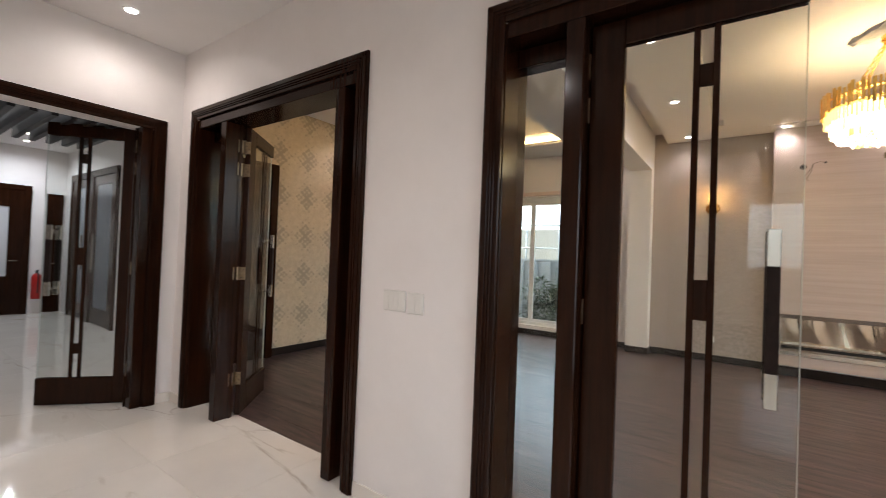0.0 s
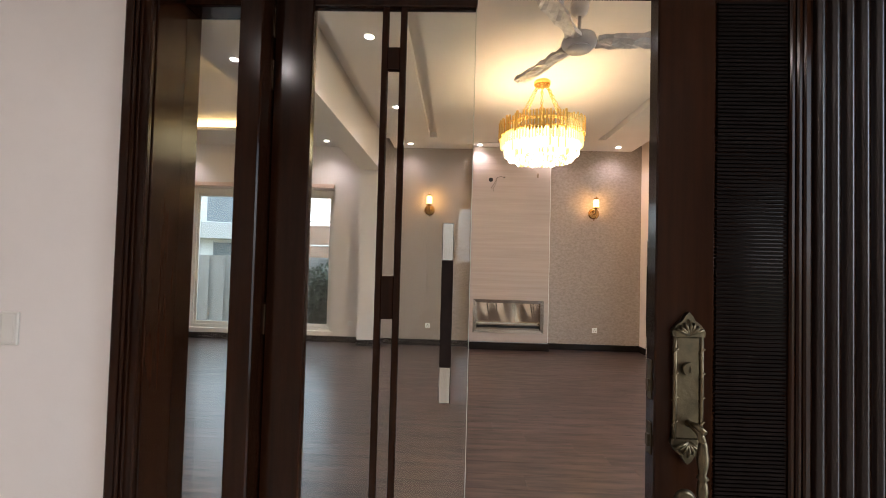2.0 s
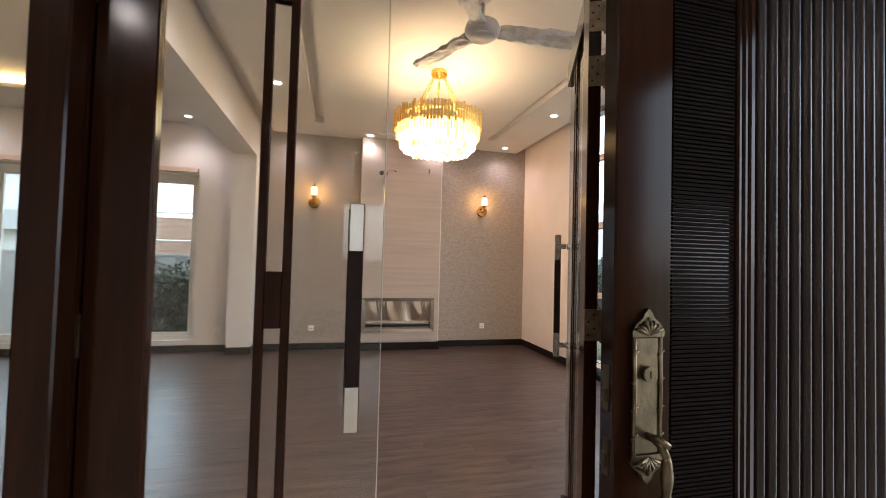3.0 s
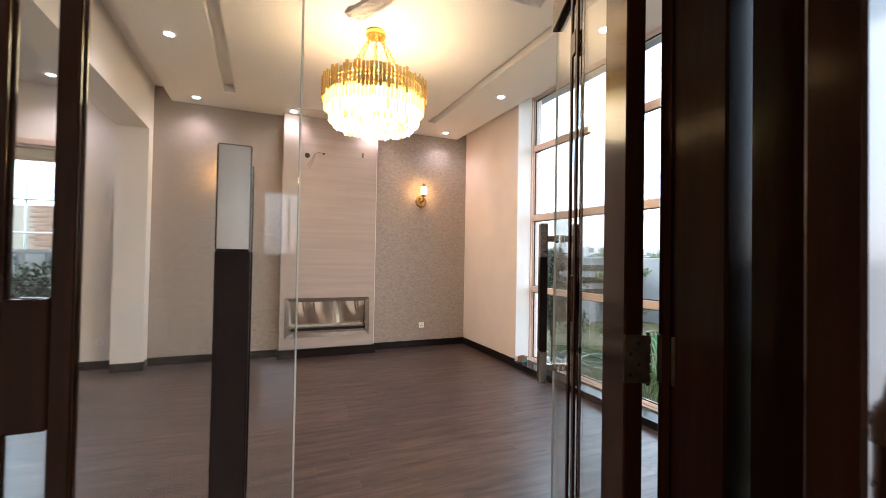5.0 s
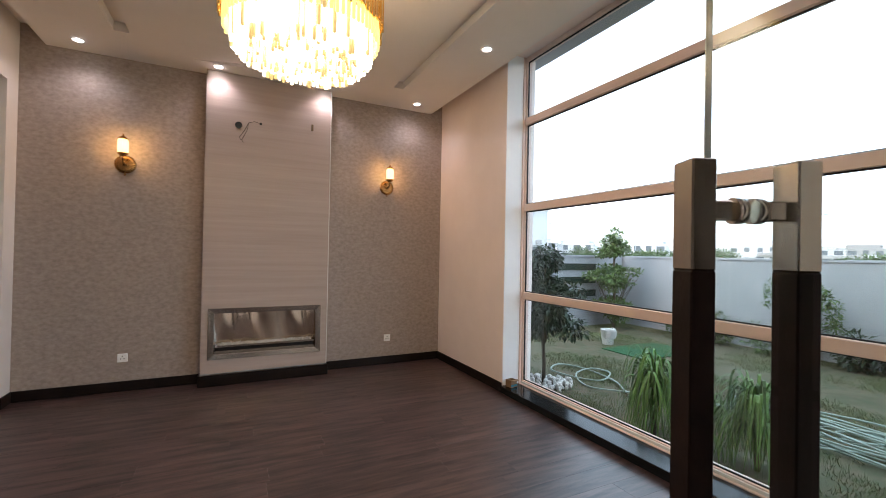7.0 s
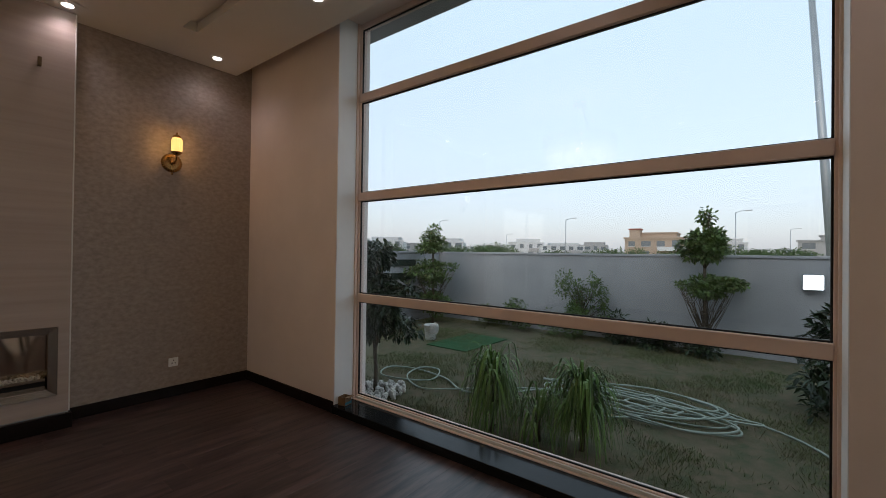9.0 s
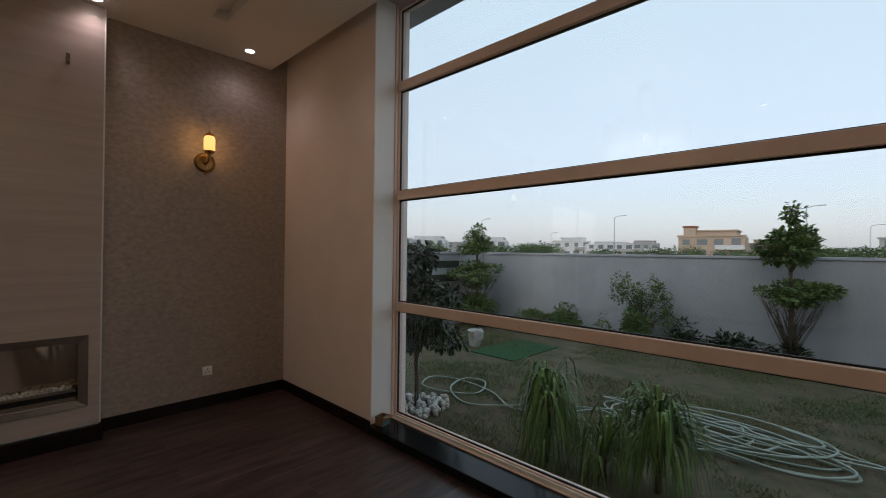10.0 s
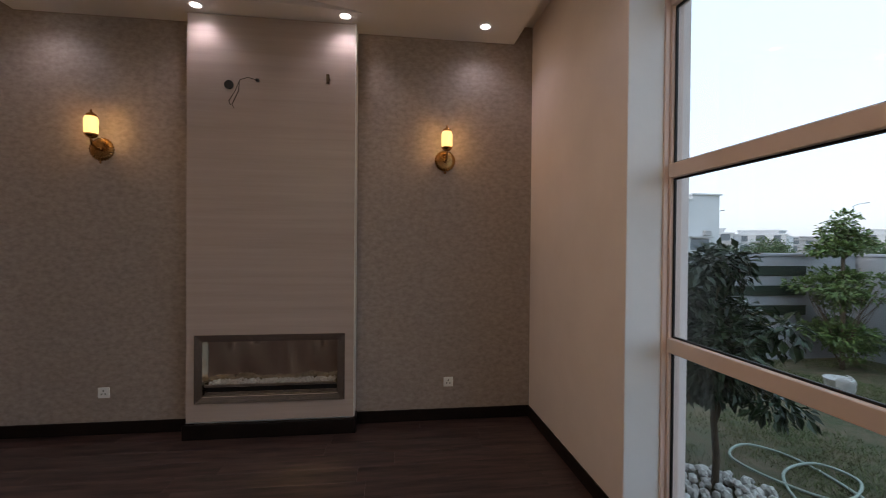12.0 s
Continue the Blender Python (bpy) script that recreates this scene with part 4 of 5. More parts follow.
panel = thing("fireplace_panel", "pale grained laminate chimney panel rising to the ceiling", "wall panel")
IX0, IX1, IZ0, IZ1 = FX0 + 0.05, FX1 - 0.05, FZ0 + 0.05, FZ1 - 0.05
for r in ((PX0, PY, 0.135, IX0, YN - 0.002, CEIL - 0.004), (IX1, PY, 0.135, PX1, YN - 0.002, CEIL - 0.004), (IX0, PY, 0.135, IX1, YN - 0.002, IZ0), (IX0, PY, IZ1, IX1, YN - 0.002, CEIL - 0.004)):
    part("board", boxes(r), OAK, panel)
part("edge_strip", boxes((PX1, PY - 0.004, 0.135, PX1 + 0.010, YN - 0.003, CEIL - 0.004), bevel=0.002), WHITEPLASTIC, panel, "white edge strip")
part("plinth_strip", boxes((PX0, PY - 0.006, 0.126, PX1, PY + 0.02, 0.135)), GALV, panel)
fp = thing("gas_fireplace", "built-in steel gas fireplace with white pebbles in its tray", "fireplace")
y = PY - 0.014
bm = bmesh.new()
ox, oz = (FX0, FX1), (FZ0, FZ1)
for quad in (((ox[0], oz[0]), (ox[1], oz[0]), (IX1 - 0.01, IZ0 + 0.0), (IX0 + 0.01, IZ0 + 0.0)), ((ox[1], oz[0]), (ox[1], oz[1]), (IX1 - 0.01, IZ1 - 0.005), (IX1 - 0.01, IZ0)),
             ((ox[1], oz[1]), (ox[0], oz[1]), (IX0 + 0.01, IZ1 - 0.005), (IX1 - 0.01, IZ1 - 0.005)), ((ox[0], oz[1]), (ox[0], oz[0]), (IX0 + 0.01, IZ0), (IX0 + 0.01, IZ1 - 0.005))):
    f = [bm.verts.new((a, y + (0.006 if k > 1 else 0), b)) for k, (a, b) in enumerate(quad)]
    g = [bm.verts.new((v.co.x, PY - 0.0015, v.co.z)) for v in f]
    bm.faces.new(f)
    for k in range(4):
        bm.faces.new((f[k], f[(k + 1) % 4], g[(k + 1) % 4], g[k]))
part("trim_frame", bm, STEEL, fp, "mitred stainless steel trim")
bm = bmesh.new()
nx, nz = 72, 10
sheet = []
for i in range(nx + 1):
    u = i / nx
    col = []
    for j in range(nz + 1):
        v = j / nz
        bow = 0.010 * math.sin(9.4 * u + 1.1 * math.sin(2.6 * v)) + 0.004 * math.sin(27 * u + 3.0 * v) - 0.03 * (2 * u - 1) ** 6
        col.append(bm.verts.new((IX0 + 0.007 + (IX1 - IX0 - 0.014) * u, YN - 0.026 + bow, IZ0 + (IZ1 - IZ0) * v)))
    sheet.append(col)
for i in range(nx):
    for j in range(nz):
        bm.faces.new((sheet[i][j], sheet[i + 1][j], sheet[i + 1][j + 1], sheet[i][j + 1])).smooth = True
part("back_plate", bm, STEELDARK, fp, "wavy polished steel back")
part("back_box", boxes((IX0, YN - 0.008, IZ0, IX1, YN - 0.004, IZ1)), BLACK, fp)
for x0, x1 in ((IX0, IX0 + 0.006), (IX1 - 0.006, IX1)):
    part("side_plate", boxes((x0, PY, IZ0, x1, YN - 0.012, IZ1)), STEELDARK, fp)
part("top_plate", boxes((IX0 + 0.006, PY, IZ1 - 0.006, IX1 - 0.006, YN - 0.012, IZ1)), STEELDARK, fp)
part("tray", boxes((IX0 + 0.006, PY + 0.01, IZ0, IX1 - 0.006, YN - 0.012, IZ0 + 0.012), (IX0 + 0.02, PY + 0.01, IZ0 + 0.075, IX1 - 0.02, PY + 0.03, IZ0 + 0.095), (IX0 + 0.02, PY + 0.018, IZ0 + 0.012, IX1 - 0.02, PY + 0.024, IZ0 + 0.035),
     (IX0 + 0.02, PY + 0.03, IZ0 + 0.075, IX1 - 0.02, YN - 0.013, IZ0 + 0.085), bevel=0.001), STEEL, fp, "brushed steel burner tray with a slot")
part("slot_back", boxes((IX0 + 0.02, PY + 0.04, IZ0 + 0.013, IX1 - 0.02, PY + 0.046, IZ0 + 0.074)), BLACK, fp)
bm = bmesh.new()
rng = random.Random(5)
for k in range(900):
    r = rng.uniform(0.005, 0.010)
    x, yy = rng.uniform(IX0 + 0.05, IX1 - 0.04), rng.uniform(PY + 0.035, YN - 0.03)
    m = pose(x, yy, IZ0 + 0.088 + rng.uniform(0.2, 2.2) * r, rng.uniform(0, 90), rng.uniform(0, 90), rng.uniform(0, 90)) @ Matrix.Diagonal((r * 1.3, r, r * 0.8, 1))
    bmesh.ops.create_icosphere(bm, subdivisions=1, radius=1, matrix=m)
tagged(part("pebble_bed", bm, PEBBLE, fp, "loose white pebbles"), kind="stuff")
# cable outlets on the panel
hole = thing("cable_outlet", "black cable outlet in the chimney panel", "outlet")
part("rim", cyl(bmesh.new(), 0, 0, 0, 0.006, 0.036, seg=20, m=pose(0.239, PY - 0.0005, 2.882, 90, 0, 0)), BLACK, hole)
wires = thing("loose_wires", "loose thin wires hanging out of the chimney panel", "cable", pose(-0.022, 0, 0.02))
part("plug", boxes((0.475, PY - 0.03, 2.895, 0.50, PY - 0.001, 2.915), bevel=0.003), BLACK, wires)
for dx in (0.0, 0.025):
    part("wire", tube([(0.487, PY - 0.02, 2.905), (0.42, PY - 0.04, 2.915), (0.36, PY - 0.045, 2.89), (0.32 + dx, PY - 0.035, 2.80), (0.27 + dx, PY - 0.03, 2.72 - dx), (0.285 + dx, PY - 0.03, 2.69 - dx)], 0.0035, 6), WIRE, wires)
hook = thing("wall_hook", "small dark metal bracket on the chimney panel", "bracket", pose(-0.019, 0, 0.01))
part("stem", boxes((1.035, PY - 0.05, 2.945, 1.060, PY - 0.001, 2.96), (1.035, PY - 0.055, 2.91, 1.058, PY - 0.03, 2.985), bevel=0.003), BRONZE, hook)


def socket(name, x, y, z, label):
    s = thing(name, label, "socket", pose(x, y, z), "wall sockets")
    part("plate", boxes((-0.044, -0.009, -0.044, 0.044, 0, 0.044), bevel=0.003), SOCKETM, s)
    bm = bmesh.new()
    for a, b in ((0, 0.016), (-0.014, -0.010), (0.014, -0.010)):
        box(bm, a - 0.004, -0.0105, b - 0.006, a + 0.004, -0.0092, b + 0.006)
    part("slots", bm, BLACK, s)
    part("rocker", boxes((0.022, -0.012, 0.014, 0.034, -0.009, 0.034), bevel=0.001), SOCKETM, s)
    return s


socket("wall_socket", -0.789, YN, 0.346, "white plastic wall socket on the greige wallpaper")
socket("wall_socket", 2.086, YN, 0.346, "white plastic wall socket on the greige wallpaper")
socket("wall_socket", -2.154, 6.62, 0.337, "white plastic wall socket on the white wall")


def switch_plate(x0, x1, z0, z1, n):
    s = thing("light_switch", "white plastic switch plate on the white hall wall", "switch", group="hall switches")
    part("plate", boxes((x0, Y0 - 0.010, z0, x1, Y0, z1), bevel=0.003), SWITCHM, s)
    w = (x1 - x0 - 0.02) / n
    for k in range(n):
        part("rocker", boxes((x0 + 0.011 + k * w, Y0 - 0.0125, z0 + 0.010, x0 + 0.009 + (k + 1) * w, Y0 - 0.010, z1 - 0.010), bevel=0.0015), SWITCHM, s)


switch_plate(-2.151, -1.983, 1.148, 1.267, 4)
switch_plate(-1.967, -1.855, 1.146, 1.263, 2)

# ---- wall lights ----


def sconce(x, z):
    s = thing("wall_sconce", "brass wall light with a glowing ribbed glass shade", "wall lamp", pose(x, YN, z), "sconces")
    part("back_plate", lathe([(0.094, 0), (0.092, 0.010), (0.060, 0.016), (0.030, 0.014), (0.012, 0.020)], 96, pose(0, 0, -0.165, 90, 0, 0), flute=0.045, flutes=24), BRASS, s, "fluted round brass plate")
    part("boss", lathe([(0.012, 0.0), (0.020, 0.006), (0.018, 0.018), (0.006, 0.024)], 18, pose(0, -0.018, -0.165, 90, 0, 0)), BRASS, s)
    part("finial", lathe([(0.006, -0.02), (0.010, -0.008), (0.004, 0.0), (0.004, 0.02)], 12, pose(0, -0.02, -0.265)), BRASS, s)
    part("arm", tube([(0, -0.02, -0.165), (0, -0.07, -0.175), (0, -0.12, -0.15), (0, -0.13, -0.11), (0, -0.13, -0.08)], 0.009, 10), BRASS, s)
    part("arm_scroll", tube([(0, -0.13, -0.10), (0, -0.07, -0.06), (0, -0.045, 0.0), (0, -0.05, 0.06), (0, -0.08, 0.095), (0, -0.12, 0.10)], 0.007, 8), BRASS, s)
    part("shade_cup", lathe([(0.012, -0.105), (0.030, -0.095), (0.045, -0.080), (0.046, -0.07)], 24, pose(0, -0.13, 0)), BRASS, s)
    sh = part("shade", lathe([(0.040, -0.074), (0.047, -0.058), (0.048, 0.042), (0.038, 0.066)], 64, pose(0, -0.13, 0), flute=0.03, flutes=16), SCONCEGLASS, s, "glowing ribbed amber glass")
    sh.visible_shadow = False
    part("cap", lathe([(0.037, 0.069), (0.034, 0.085), (0.016, 0.098), (0.006, 0.104), (0.008, 0.115), (0.003, 0.125)], 24, pose(0, -0.13, 0)), BRASS, s)


for x in (-0.808, 2.038):
    sconce(x, 2.52)

# ---- chandelier ----
ch = thing("chandelier", "large round gold chandelier with glowing crystal tiers", "chandelier", pose(CH[0], CH[1], CEIL), "")
cn = part("canopy", lathe([(0.085, -0.045), (0.088, -0.04), (0.088, -0.012), (0.080, -0.001)], 32), GOLD, ch)
for k in range(10):
    a = 2 * math.pi * k / 10
    bm = bmesh.new()
    bmesh.ops.create_icosphere(bm, subdivisions=1, radius=0.012, matrix=Matrix.Translation((0.07 * math.cos(a), 0.07 * math.sin(a), -0.055)))
    part("bead", bm, GOLD, cn)
RC = 0.44
for k in range(6):
    a = 2 * math.pi * k / 6 + 0.3
    bm = bmesh.new()
    p0, p1 = Vector((0.055 * math.cos(a), 0.055 * math.sin(a), -0.05)), Vector((0.27 * math.cos(a), 0.27 * math.sin(a), -0.47))
    n = 12
    for j in range(n):
        c = p0.lerp(p1, (j + 0.5) / n)
        d = (p1 - p0).normalized()
        side = d.cross(Vector((0, 0, 1))).normalized()
        nrm = d.cross(side)
        w = side if j % 2 else nrm
        tube([c + d * (0.020 * math.cos(q * math.pi / 4)) + w * (0.010 * math.sin(q * math.pi / 4)) for q in range(9)], 0.005, 5, bm)
    part("chain", bm, GOLD, ch)
bm = bmesh.new()
for r, z in ((0.27, -0.48), (0.425, -0.52), (0.425, -0.61), (0.38, -0.66), (0.33, -0.71)):
    tube([(r * math.cos(2 * math.pi * k / 36), r * math.sin(2 * math.pi * k / 36), z) for k in range(37)], 0.008, 6, bm)
for k in range(6):
    a = 2 * math.pi * k / 6 + 0.3
    tube([(0.27 * math.cos(a), 0.27 * math.sin(a), -0.48), (0.425 * math.cos(a), 0.425 * math.sin(a), -0.52)], 0.006, 6, bm)
part("ring_frame", bm, GOLD, ch)
rng = random.Random(3)
NS = 84
for k in range(NS):
    a = 2 * math.pi * k / NS
    w = rng.choice((0.013, 0.013, 0.009))
    hi, lo, r = -0.445 - rng.choice((0.0, 0.016, 0.032)), -0.622 - rng.choice((0.0, 0.018, 0.036)), RC + rng.choice((0.0, 0.012))
    m = Matrix.Rotation(a, 4, "Z")
    bm = boxes((r - 0.006, -w, lo, r + 0.006, w, hi), bevel=0.002)
    bmesh.ops.transform(bm, matrix=m, verts=bm.verts)
    part("gold_slat", bm, GOLD, ch)
for tier, (r, z1, z0, n, mat) in enumerate(((0.425, -0.60, -0.722, 80, CRYSTALTOP), (0.385, -0.62, -0.812, 88, CRYSTAL), (0.342, -0.68, -0.858, 80, CRYSTAL))):
    for k in range(n):
        a = 2 * math.pi * (k + 0.5 * (tier % 2)) / n
        bm = bmesh.new()
        dz = rng.uniform(-0.012, 0.012)
        cyl(bm, r, 0, z0 + dz, z1, 0.0105, 0.0105, seg=6)
        cyl(bm, r, 0, z0 + dz - 0.006, z0 + dz - 0.0005, 0.004, 0.0105, seg=6)
        bmesh.ops.transform(bm, matrix=Matrix.Rotation(a, 4, "Z"), verts=bm.verts)
        c = part("crystal_rod", bm, CRYSTALDIM if rng.random() < 0.16 else mat, ch)
        c.visible_shadow = False

for mat, share in ((CRYSTAL, 0), (CRYSTALDIM, 1)):
    rng = random.Random(31)
    bm = bmesh.new()
    for r, n in ((0.295, 68), (0.25, 58), (0.20, 46), (0.15, 34), (0.10, 22), (0.05, 10)):
        for k in range(n):
            a, dz, dim = 2 * math.pi * (k + rng.random() * 0.4) / n, rng.uniform(-0.014, 0.014), rng.random() < 0.38
            if dim == bool(share):
                cyl(bm, r * math.cos(a), r * math.sin(a), -0.852 + dz, -0.72, 0.009, 0.009, seg=5)
    c = part("crystal_core", bm, mat, ch, "close-set inner crystal rods")
    tagged(c, kind="stuff")
    c.visible_shadow = False

# ---- ceiling fan, blades still in film ----
fan = thing("ceiling_fan", "white ceiling fan with blades still wrapped in film", "fan", pose(0.562, 2.41, CEIL + 0.11))
part("canopy", lathe([(0.03, -0.21), (0.06, -0.18), (0.068, -0.14), (0.068, -0.111)], 24), FANPAINT, fan)
part("down_rod", cyl(bmesh.new(), 0, 0, -0.33, -0.21, 0.014, seg=12), FANPAINT, fan)
part("motor", lathe([(0.05, -0.46), (0.105, -0.452), (0.125, -0.43), (0.128, -0.40), (0.115, -0.365), (0.06, -0.345), (0.03, -0.32)], 36), FANPAINT, fan)
part("bottom_cap", lathe([(0.0, -0.468), (0.09, -0.466), (0.092, -0.460), (0.09, -0.455)], 32), FANPAINT, fan)
rng = random.Random(8)
for k in range(3):
    a = radians(-4 + 120 * k)
    bm = bmesh.new()
    rows = []
    for j in range(13):
        u = j / 12
        x, w = 0.13 + 0.63 * u, 0.056 + 0.016 * u + 0.012 * rng.uniform(-1, 1)
        rows.append([[bm.verts.new((x, q * w, -0.405 + s * (0.010 + 0.014 * rng.random()) - q * 0.010 + 0.008 * rng.uniform(-1, 1))) for q in (-1, -0.5, 0, 0.5, 1)] for s in (-1, 1)])
    for a0, b0 in zip(rows, rows[1:]):
        for s in (0, 1):
            for q in range(4):
                bm.faces.new((a0[s][q], a0[s][q + 1], b0[s][q + 1], b0[s][q]))
        for q in (0, 4):
            bm.faces.new((a0[0][q], a0[1][q], b0[1][q], b0[0][q]))
    for e in (rows[0], rows[-1]):
        bm.faces.new([*e[0], *e[1][::-1]])
    bmesh.ops.transform(bm, matrix=Matrix.Rotation(a, 4, "Z"), verts=bm.verts)
    part("blade", bm, WRAP, fan, "fan blade in crinkled clear film")
    bm = boxes((0.10, -0.022, -0.415, 0.17, 0.022, -0.397), bevel=0.003)
    bmesh.ops.transform(bm, matrix=Matrix.Rotation(a, 4, "Z"), verts=bm.verts)
    part("blade_bracket", bm, FANPAINT, fan)

# ---- recessed downlights ----
dl = thing("downlight", "round recessed ceiling downlight, lit white", "downlight", pose(*SPOTS[0], CEIL), "downlights")
part("trim_ring", lathe([(0.040, -0.004), (0.052, -0.005), (0.056, -0.002), (0.056, -0.0005)], 28), WHITEPLASTIC, dl)
lens = part("lens", cyl(bmesh.new(), 0, 0, -0.0075, -0.0055, 0.040, seg=24), LED, dl)
for o in dl.children:
    o.visible_shadow = False
for x, y in SPOTS[1:] + SPOTS_SIDE:
    copy_thing(dl, pose(x, y, CEIL))
for x, y in SPOTS_HALL + SPOTS_CORRIDOR + SPOTS_FAR:
    copy_thing(dl, pose(x, y, HALLC))
# little box left on the sill
bx = thing("small_box", "small open brown cardboard box on the black sill", "box", pose(2.925, 4.935, 0.074, 0, 0, 12))
part("carton", boxes((-0.045, -0.04, 0, 0.045, 0.04, 0.004), (-0.045, -0.04, 0.004, -0.042, 0.04, 0.075), (0.042, -0.04, 0.004, 0.045, 0.04, 0.075), (-0.042, -0.04, 0.004, 0.042, -0.037, 0.075), (-0.042, 0.037, 0.004, 0.042, 0.04, 0.075)), CARD, bx)
part("flap", boxes((-0.045, -0.075, 0.0755, 0.045, -0.037, 0.0785)), CARD, bx)
part("printed_band", boxes((-0.0465, -0.0415, 0.008, 0.0465, -0.0403, 0.030)), TEAL, bx)

# ---- outside: ground and garden ----
GZ = -0.22
setting("ground", boxes((-600, -600, GZ - 0.3, 900, 900, GZ - 0.03)), EARTH, "dry open ground reaching the horizon", "ground")
setting("lawn", boxes((3.40, -8.0, GZ - 0.025, 9.28, 8.9, GZ)), LAWN, "patchy worn garden lawn", "lawn")
setting("garden_wall_east", boxes((9.28, -8.0, GZ - 0.1, 9.46, 9.1, 1.46), (9.26, -8.0, 1.46, 9.48, 9.1, 1.51), bevel=0.006), RENDERWALL, "pale grey rendered garden wall with a coping", "wall")
setting("garden_wall_north", boxes((3.40, 8.9, GZ - 0.1, 9.26, 9.1, 1.46), (3.40, 8.88, 1.46, 9.24, 9.12, 1.51), bevel=0.006), RENDERWALL, "pale grey rendered garden wall with dark stripes", "wall")
stripes = thing("wall_stripes", "dark green recessed bands on the rendered garden wall", "wall trim")
for z in (1.145, 0.825, 0.505):
    part("band", boxes((4.4, 8.868, z, 8.3, 8.897, z + 0.16), bevel=0.004), STRIPE, stripes)


def raw(name, verts, faces, mat, smooth=False):
    me = bpy.data.meshes.new(name)
    me.from_pydata(verts, [], faces)
    me.materials.append(mat)
    return me


def leaf_mesh(name, centres, count, size, mat, rng, droop=0.3, narrow=0.45):
    """Folded leaves scattered through ellipsoids (x, y, z, rx, ry, rz), denser towards their skins."""
    verts, faces = [], []
    total = sum(c[3] * c[4] * c[5] for c in centres) ** 1
    for c in centres:
        n = max(12, int(count * c[3] * c[4] * c[5] / total))
        for _ in range(n):
            d = Vector((rng.gauss(0, 1), rng.gauss(0, 1), rng.gauss(0, 1))).normalized()
            r = rng.uniform(0.35, 1.0) ** 0.45 * rng.uniform(0.8, 1.28)
            p = Vector((c[0] + d.x * c[3] * r, c[1] + d.y * c[4] * r, c[2] + d.z * c[5] * r))
            out = (d + Vector((rng.gauss(0, 0.6), rng.gauss(0, 0.6), rng.gauss(0, 0.5) - droop))).normalized()
            side = out.cross(Vector((rng.gauss(0, 0.4), rng.gauss(0, 0.4), 1))).normalized()
            nrm = side.cross(out)
            s = size * rng.uniform(0.7, 1.35)
            b = len(verts)
            verts += [p, p + out * s * 0.5 + side * s * narrow * 0.5 + nrm * s * 0.08, p + out * s - nrm * s * 0.10, p + out * s * 0.5 - side * s * narrow * 0.5 + nrm * s * 0.08]
            faces += [(b, b + 1, b + 2), (b, b + 2, b + 3)]
    return raw(name, [tuple(v) for v in verts], faces, mat)


def limbs(bm, base, tips, r0, rng):
    for tip in tips:
        a, b = Vector(base), Vector(tip)
        mid = a.lerp(b, 0.5) + Vector((rng.uniform(-0.06, 0.06), rng.uniform(-0.06, 0.06), 0.04))
        tube([a, a.lerp(mid, 0.5), mid, mid.lerp(b, 0.6), b], r0 * rng.uniform(0.6, 1.0), 6, bm, 0.3)


def tree(name, label, x, y, stem, clumps, count, size, mat, r=0.03, seed=1, droop=0.3, narrow=0.45, category="tree", fan=0):
    """A trunk with limbs into each leaf clump; clumps are relative to the foot."""
    rng = random.Random(seed)
    t = thing(name, label, category, pose(x, y, GZ))
    bm = tube([(0, 0, -0.03), (0.02, 0.01, stem * 0.35), (-0.015, 0.0, stem * 0.7), (0.0, 0.01, stem)], r, 8, None, 0.7)
    for c in clumps:
        ti = [(c[0] + rng.uniform(-0.5, 0.5) * c[3], c[1] + rng.uniform(-0.5, 0.5) * c[4], c[2] + rng.uniform(-0.3, 0.6) * c[5]) for _ in range(4)]
        limbs(bm, (0, 0.01, min(stem, max(0.05, c[2] - c[5] * 1.3))), ti, r * 0.55, rng)
    for k in range(fan):
        a, q = k * 2.4, rng.uniform(0.75, 1.0)
        c = clumps[-1]
        limbs(bm, (0, 0, 0.16 + 0.006 * k), [(c[3] * q * math.cos(a), c[4] * q * math.sin(a), c[2] - 0.05)], r * 0.26, rng)
    part("trunk", bm, BARK, t)
    sub = []
    for c in clumps:
        for _ in range(9):
            d = Vector((rng.gauss(0, 1), rng.gauss(0, 1), rng.gauss(0, 1))).normalized() * rng.uniform(0.35, 1.0)
            f = rng.uniform(0.28, 0.55)
            sub.append((c[0] + d.x * c[3], c[1] + d.y * c[4], c[2] + d.z * c[5], c[3] * f, c[4] * f, c[5] * f))
    tagged(part("crown", leaf_mesh("crown", sub, count, size, mat, rng, droop, narrow), None, t), kind="stuff")
    return t


tree("young_tree", "young tree with dark glossy drooping leaves beside the window", 3.96, 5.64, 0.75, [(0.04, 0.04, 1.12, 0.48, 0.50, 0.40), (0.0, 0.04, 1.50, 0.32, 0.34, 0.28), (0.10, 0.04, 0.78, 0.46, 0.50, 0.24)], 5600, 0.080, LEAFDARK, 0.028, 2, 0.7, 0.5)
tree("topiary_tree", "tiered topiary tree clipped into two balls by the wall corner", 8.30, 8.30, 1.9, [(0, 0, 2.05, 0.33, 0.33, 0.30), (0.02, 0, 1.84, 0.40, 0.40, 0.14), (0.05, 0.0, 0.46, 0.56, 0.46, 0.30), (0.05, 0, 1.02, 0.34, 0.34, 0.16), (0.0, 0, 1.28, 0.54, 0.54, 0.17)], 6400, 0.07, LEAF, 0.035, 4, 0.0, 0.6, fan=26)
